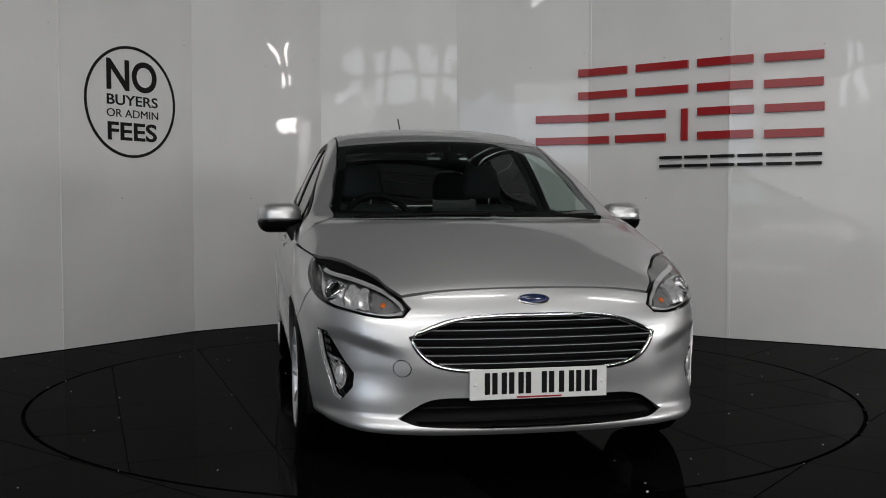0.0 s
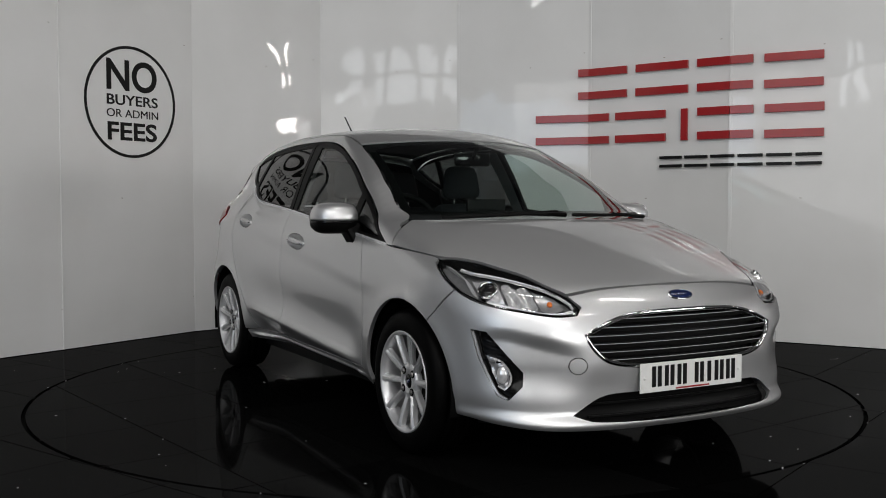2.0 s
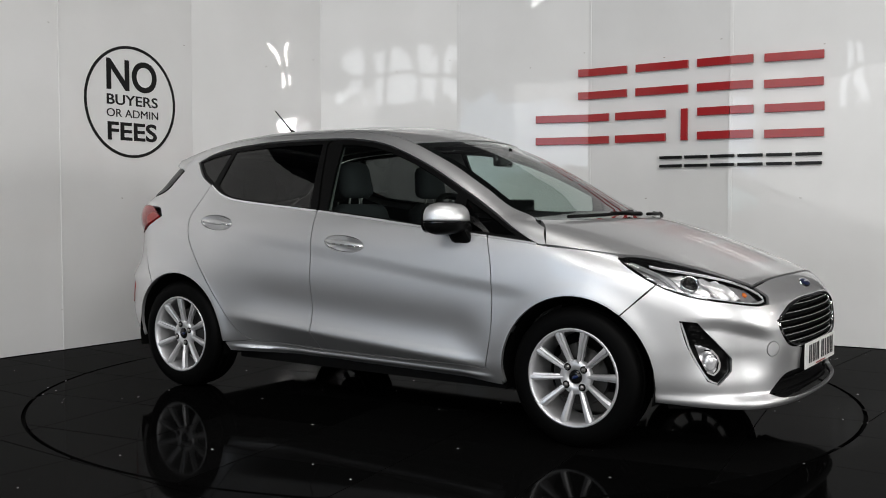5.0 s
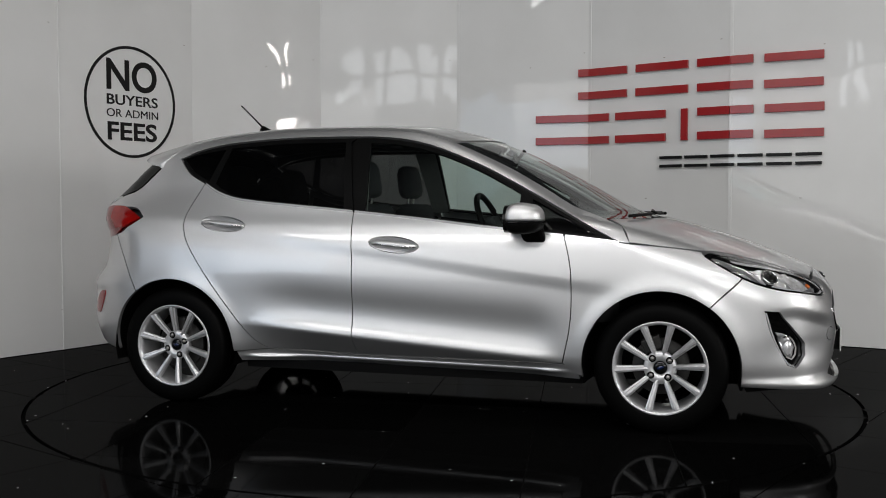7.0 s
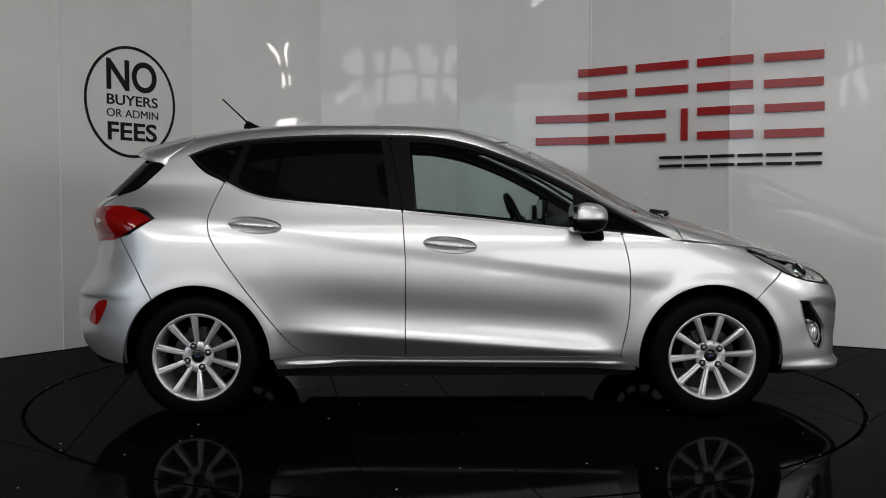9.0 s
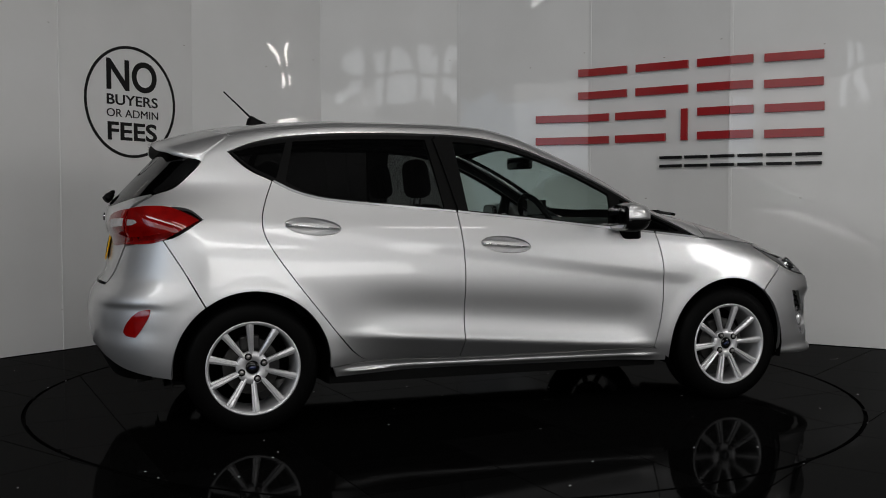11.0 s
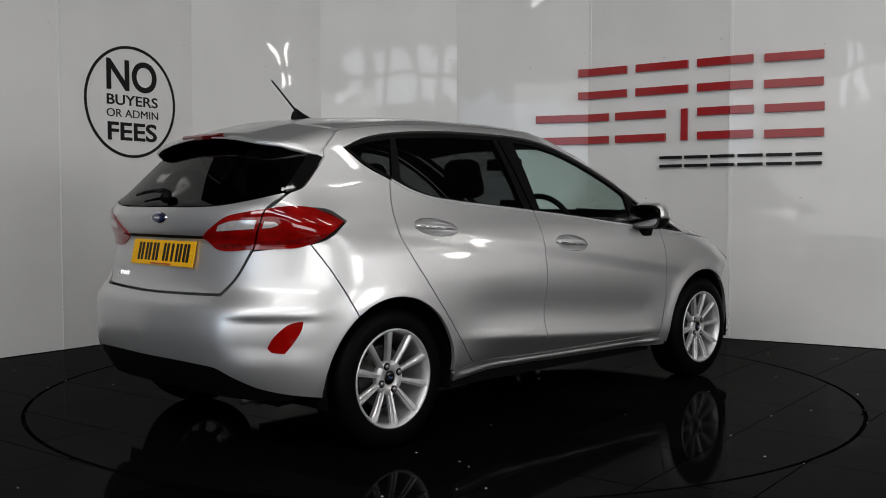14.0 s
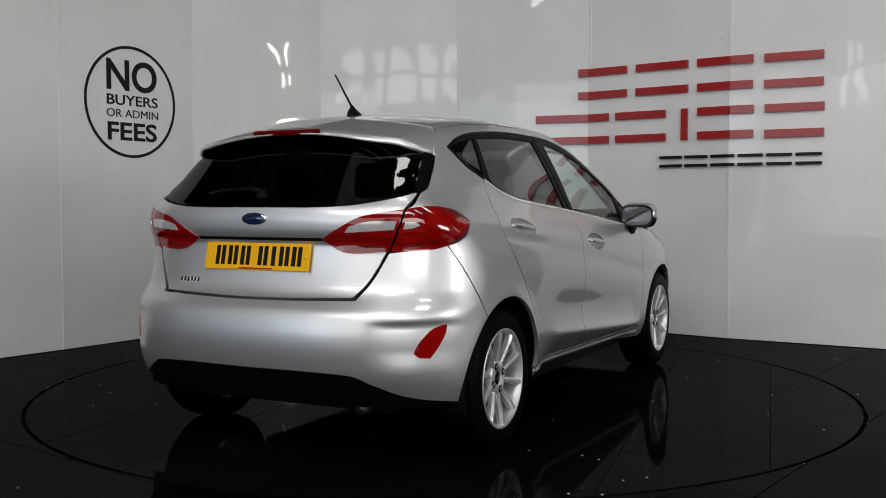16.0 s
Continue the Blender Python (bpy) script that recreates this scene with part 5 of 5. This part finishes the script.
bmesh.ops.remove_doubles(bm, verts=bm.verts, dist=1e-5)
bmesh.ops.recalc_face_normals(bm, faces=bm.faces)
part("brake_light", bm, LAMP_DARK, spoiler, "narrow red high brake light")
for side in (-1, 1):
    panel("spoiler_blade", "rear", [(44.2, 1.084), (47.8, 1.115), (51.1, 1.185), (53.4, 1.238), (49.2, 1.262), (46.6, 1.205), (42.9, 1.096)], GLOSS_BLACK, tailgate, "gloss black side blade", lift=0.004, skirt=0.02, mirror=side > 0)
# rear wiper
bm = bmesh.new()
tube(bm, skin_path("rear", [(1.0, 1.075), (-3.0, 1.085), (-8.0, 1.085), (-13.0, 1.078), (-17.0, 1.066)], 0.022), [0.014, 0.012, 0.009, 0.008, 0.006], 8)
tube(bm, skin_path("rear", [(2.2, 1.050), (1.4, 1.066), (1.0, 1.08)], 0.018), [0.022, 0.022, 0.014], 10)
part("rear_wiper", bm, BLACK, tailgate, "black rear wiper", True)

# aerial
bm = bmesh.new()
prof = [(-1.165, 0.012, 0.0), (-1.155, 0.020, 0.036), (-1.135, 0.022, 0.056), (-1.10, 0.024, 0.034), (-1.05, 0.022, 0.008), (-1.03, 0.010, 0.0)]
rows = []
for x, w, hgt in prof:
    base = float(TOP(x)) - 0.006
    rows.append([bm.verts.new(q) for q in ((x, -w, base), (x, -w * 0.45, base + hgt * 0.8), (x, 0, base + hgt + 0.004), (x, w * 0.45, base + hgt * 0.8), (x, w, base))])
for a, b in zip(rows, rows[1:]):
    for j in range(4):
        bm.faces.new((a[j], b[j], b[j + 1], a[j + 1]))
bm.faces.new(rows[0])
bm.faces.new(rows[-1][::-1])
bmesh.ops.recalc_face_normals(bm, faces=bm.faces)
aerial = part("aerial", bm, BLACK, car, "black roof aerial", True)
bm = bmesh.new()
tube(bm, [(-1.135, 0, 1.492), (-1.20, 0, 1.555), (-1.276, 0, 1.626)], [0.0055, 0.0045, 0.004], 8)
part("mast", bm, BLACK, aerial, "", True)

# screen surround, cowl and wipers
panel("screen_band", "top", symt([(0.333, 0.0), (0.297, -0.316)] + screen_side + [(1.129, -0.386), (1.205, 0.0)]), GLOSS_BLACK, screen, "black screen edge band",
      holes=[symt([(0.375, 0.0), (0.34, -0.29)] + [(float(x), -float(RAIL_Y(x)) + 0.045) for x in np.linspace(0.30, 0.88, 5)] + [(1.02, -0.386), (1.085, 0.0)])], lift=-0.0048, skirt=0.004)
panel("cowl", "top", symt([(1.06, 0.0), (0.99, -0.386), (0.86, -0.62), (1.045, -0.672), (1.16, -0.386), (1.24, 0.0)]), BLACK, car, "black scuttle panel", lift=-0.016, skirt=0.0, gap=0.0)
for y0, y1, x0, x1 in ((-0.56, 0.02, 1.075, 1.135), (0.06, 0.58, 1.20, 1.02)):
    bm = bmesh.new()
    pts = [(x0 + (x1 - x0) * t + 0.05 * math.sin(math.pi * t), y0 + (y1 - y0) * t) for t in np.linspace(0, 1, 9)]
    tube(bm, skin_path("top", pts, 0.016), 0.008, 8)
    bm2 = skin_path("top", [(pts[-1][0] + 0.04, pts[-1][1] + 0.02)], 0.012)[0]
    tube(bm, [skin_path("top", [pts[4]], 0.022)[0], bm2], [0.007, 0.011], 8)
    part("wiper", bm, BLACK, car, "black windscreen wiper", True)
for mir in (False, True):
    panel("air_deflector", "side", [(1.595, 0.245), (1.630, 0.240), (1.618, 0.150), (1.600, 0.152)], BLACK, car, lift=-0.05, skirt=0.12, mirror=mir)

# ---- cabin ----
panel("headlining", "top", symt([(-1.32, 0.0), (-1.30, -0.25)] + [(float(x), -float(RAIL_Y(x)) + 0.02) for x in np.linspace(-1.25, 0.19, 8)] + [(0.26, -0.316), (0.30, 0.0)]), LINER, car, "grey headlining", lift=-0.035, skirt=0.0, h=0.08)
for mir, fd, rd in ((False, front_doors[0], rear_doors[0]), (True, front_doors[1], rear_doors[1])):
    panel("door_card", "side", [(-0.25, 0.985), (0.80, 0.878), (0.82, 0.70), (0.80, 0.33), (-0.235, 0.32)], TRIM, fd, "dark door lining", lift=-0.055, skirt=0.0, gap=0.0, h=0.08, mirror=mir)
    panel("door_card", "side", [(-1.10, 1.11), (-0.92, 1.05), (-0.27, 0.985), (-0.245, 0.32), (-0.72, 0.33), (-1.08, 0.76), (-1.17, 0.95)], TRIM, rd, "dark door lining", lift=-0.055, skirt=0.0, gap=0.0, h=0.08, mirror=mir)
    panel("pillar_trim", "side", [(-0.195, 1.0), (-0.300, 1.0), (-0.365, 1.372), (-0.235, 1.372)], LINER, car, "pale pillar trim", lift=-0.040, skirt=0.0, gap=0.0, mirror=mir)
    panel("pillar_trim", "side", DLO_TOP + [(float(x), float(z) - 0.006) for x, z in reversed(RAIL) if x < 0.97], TRIM, car, "dark roof pillar lining", lift=-0.024, skirt=0.0, gap=0.002, h=0.06, mirror=mir)
    panel("quarter_lining", "side", [(-1.13, 1.13), (-1.20, 0.95), (-1.02, 0.70), (-1.60, 0.75), (-1.60, 1.04), (-1.45, 1.20), (-1.33, 1.24), (-1.25, 1.19)], TRIM, car, "dark quarter lining", lift=-0.05, skirt=0.0, gap=0.0, h=0.08, mirror=mir)


def seat(y, x, name, label, width=0.50, tall=0.56, head=True):
    s = new(name)
    s.parent = car
    tagged(s, label)
    s.matrix_local = Matrix.Translation((x, y, 0.0))
    bm = bmesh.new()
    box(bm, -0.02, 0.50, -width / 2, width / 2, 0.40, 0.56, 0.05)
    part("cushion", bm, CLOTH, s, "", True)
    bm = bmesh.new()
    box(bm, -0.07, 0.07, -width / 2 + 0.01, width / 2 - 0.01, 0.0, tall, 0.055)
    for v in bm.verts:
        k = v.co.z / tall
        v.co.y *= 1 - 0.18 * k * k
    bmesh.ops.transform(bm, matrix=Matrix.Translation((-0.04, 0, 0.50)) @ Matrix.Rotation(radians(-17), 4, "Y"), verts=bm.verts)
    part("backrest", bm, CLOTH, s, "", True)
    if head:
        bm = bmesh.new()
        box(bm, -0.05, 0.05, -0.13, 0.13, 0.0, 0.20, 0.045)
        for v in bm.verts:
            v.co.y *= 1 - 0.25 * v.co.z / 0.2
        top = Matrix.Translation((-0.04, 0, 0.50)) @ Matrix.Rotation(radians(-17), 4, "Y") @ Vector((0.01, 0, tall + 0.035))
        bmesh.ops.transform(bm, matrix=Matrix.Translation(top) @ Matrix.Rotation(radians(-8), 4, "Y"), verts=bm.verts)
        part("headrest", bm, CLOTH, s, "", True)
        for dy in (-0.05, 0.05):
            bm = bmesh.new()
            tube(bm, [(top.x - 0.015, dy, top.z - 0.07), (top.x, dy, top.z + 0.03)], 0.006, 8)
            part("headrest_post", bm, STEEL, s, "", True)


seat(-0.36, -0.12, "front_seat", "dark cloth front seat")
seat(0.36, -0.12, "front_seat", "dark cloth front seat")
seat(-0.33, -0.88, "rear_seat", "dark cloth rear seat", 0.62, 0.54)
seat(0.33, -0.88, "rear_seat", "dark cloth rear seat", 0.62, 0.54)
bm = bmesh.new()
side_prof = [(0.56, 0.50), (0.50, 0.80), (0.54, 0.93), (0.62, 0.965), (0.80, 0.962), (1.05, 0.945), (1.05, 0.50)]
a = [bm.verts.new((x - 0.16 * 0.4, -0.66, z - 0.02)) for x, z in side_prof]
mids = [[bm.verts.new((x, y, z)) for x, z in side_prof] for y in (-0.45, 0.0, 0.45)]
b = [bm.verts.new((x - 0.16 * 0.4, 0.66, z - 0.02)) for x, z in side_prof]
rows = [a] + mids + [b]
for r0, r1 in zip(rows, rows[1:]):
    for j in range(len(side_prof) - 1):
        bm.faces.new((r0[j], r0[j + 1], r1[j + 1], r1[j]))
bm.faces.new(a)
bm.faces.new(b)
bmesh.ops.recalc_face_normals(bm, faces=bm.faces)
bmesh.ops.bevel(bm, geom=[e for e in bm.edges if len(e.link_faces) == 2], offset=0.012, segments=2, affect="EDGES")
dash = part("dashboard", bm, TRIM, car, "dark dashboard", True)
bm = bmesh.new()
box(bm, 0.505, 0.525, -0.10, 0.13, 0.93, 1.065, 0.006)
part("centre_screen", bm, GLOSS_BLACK, dash, "black centre screen")
bm = bmesh.new()
tube(bm, [(0.0, 0.185 * math.cos(k), 0.185 * math.sin(k)) for k in [2 * math.pi * i / 36 for i in range(36)]], 0.016, 10, True)
wheel = part("steering_wheel", bm, BLACK, car, "black steering wheel", True)
wheel.matrix_local = Matrix.Translation((0.36, -0.36, 0.915)) @ Matrix.Rotation(radians(-24), 4, "Y")
bm = bmesh.new()
box(bm, -0.02, 0.04, -0.075, 0.075, -0.07, 0.06, 0.02)
box(bm, -0.008, 0.008, -0.18, -0.06, -0.015, 0.02, 0.005)
box(bm, -0.008, 0.008, 0.06, 0.18, -0.015, 0.02, 0.005)
box(bm, -0.008, 0.008, -0.03, 0.03, -0.18, -0.05, 0.005)
part("wheel_hub", bm, TRIM, wheel)
bm = bmesh.new()
box(bm, -0.015, 0.015, -0.12, 0.12, -0.035, 0.035, 0.012)
rv = part("interior_mirror", bm, GLOSS_BLACK, car, "black interior mirror", True)
rv.matrix_local = Matrix.Translation((0.40, 0.0, 1.275)) @ Matrix.Rotation(radians(10), 4, "Z")
bm = bmesh.new()
tube(bm, [(0.41, 0, 1.28), (0.45, 0, 1.335)], 0.01, 8)
part("mirror_stalk", bm, BLACK, car, "", True)
bm = bmesh.new()
box(bm, -1.62, -1.02, -0.58, 0.58, 0.985, 1.0, 0.004)
part("parcel_shelf", bm, TRIM, car, "dark parcel shelf")
bm = bmesh.new()
tube(bm, [(-1.2, -0.40, 0.24), (-1.6, -0.40, 0.235), (-1.74, -0.42, 0.225)], 0.024, 14)
tube(bm, [(-1.35, -0.35, 0.25), (-1.62, -0.35, 0.25)], 0.075, 16)
part("exhaust", bm, STEEL, car, "dull steel exhaust", True)
bm = bmesh.new()
tube(bm, [(-1.2465, -0.66, 0.27), (-1.15, -0.3, 0.26), (-1.15, 0.3, 0.26), (-1.2465, 0.66, 0.27)], 0.035, 10)
part("rear_axle", bm, BLACK, car, "black rear axle beam", True)


def motions():
    car_rows, table_rows = [], []
    for k in range(17):
        spin = Matrix.Rotation(radians(turn(k)), 4, "Z")
        table_rows.append((float(k), spin))
        car_rows.append((float(k), spin @ Matrix.Translation((CAR_AT[0], CAR_AT[1], 0.0005))))
    walk(turntable, table_rows)
    walk(car, car_rows)


motions()
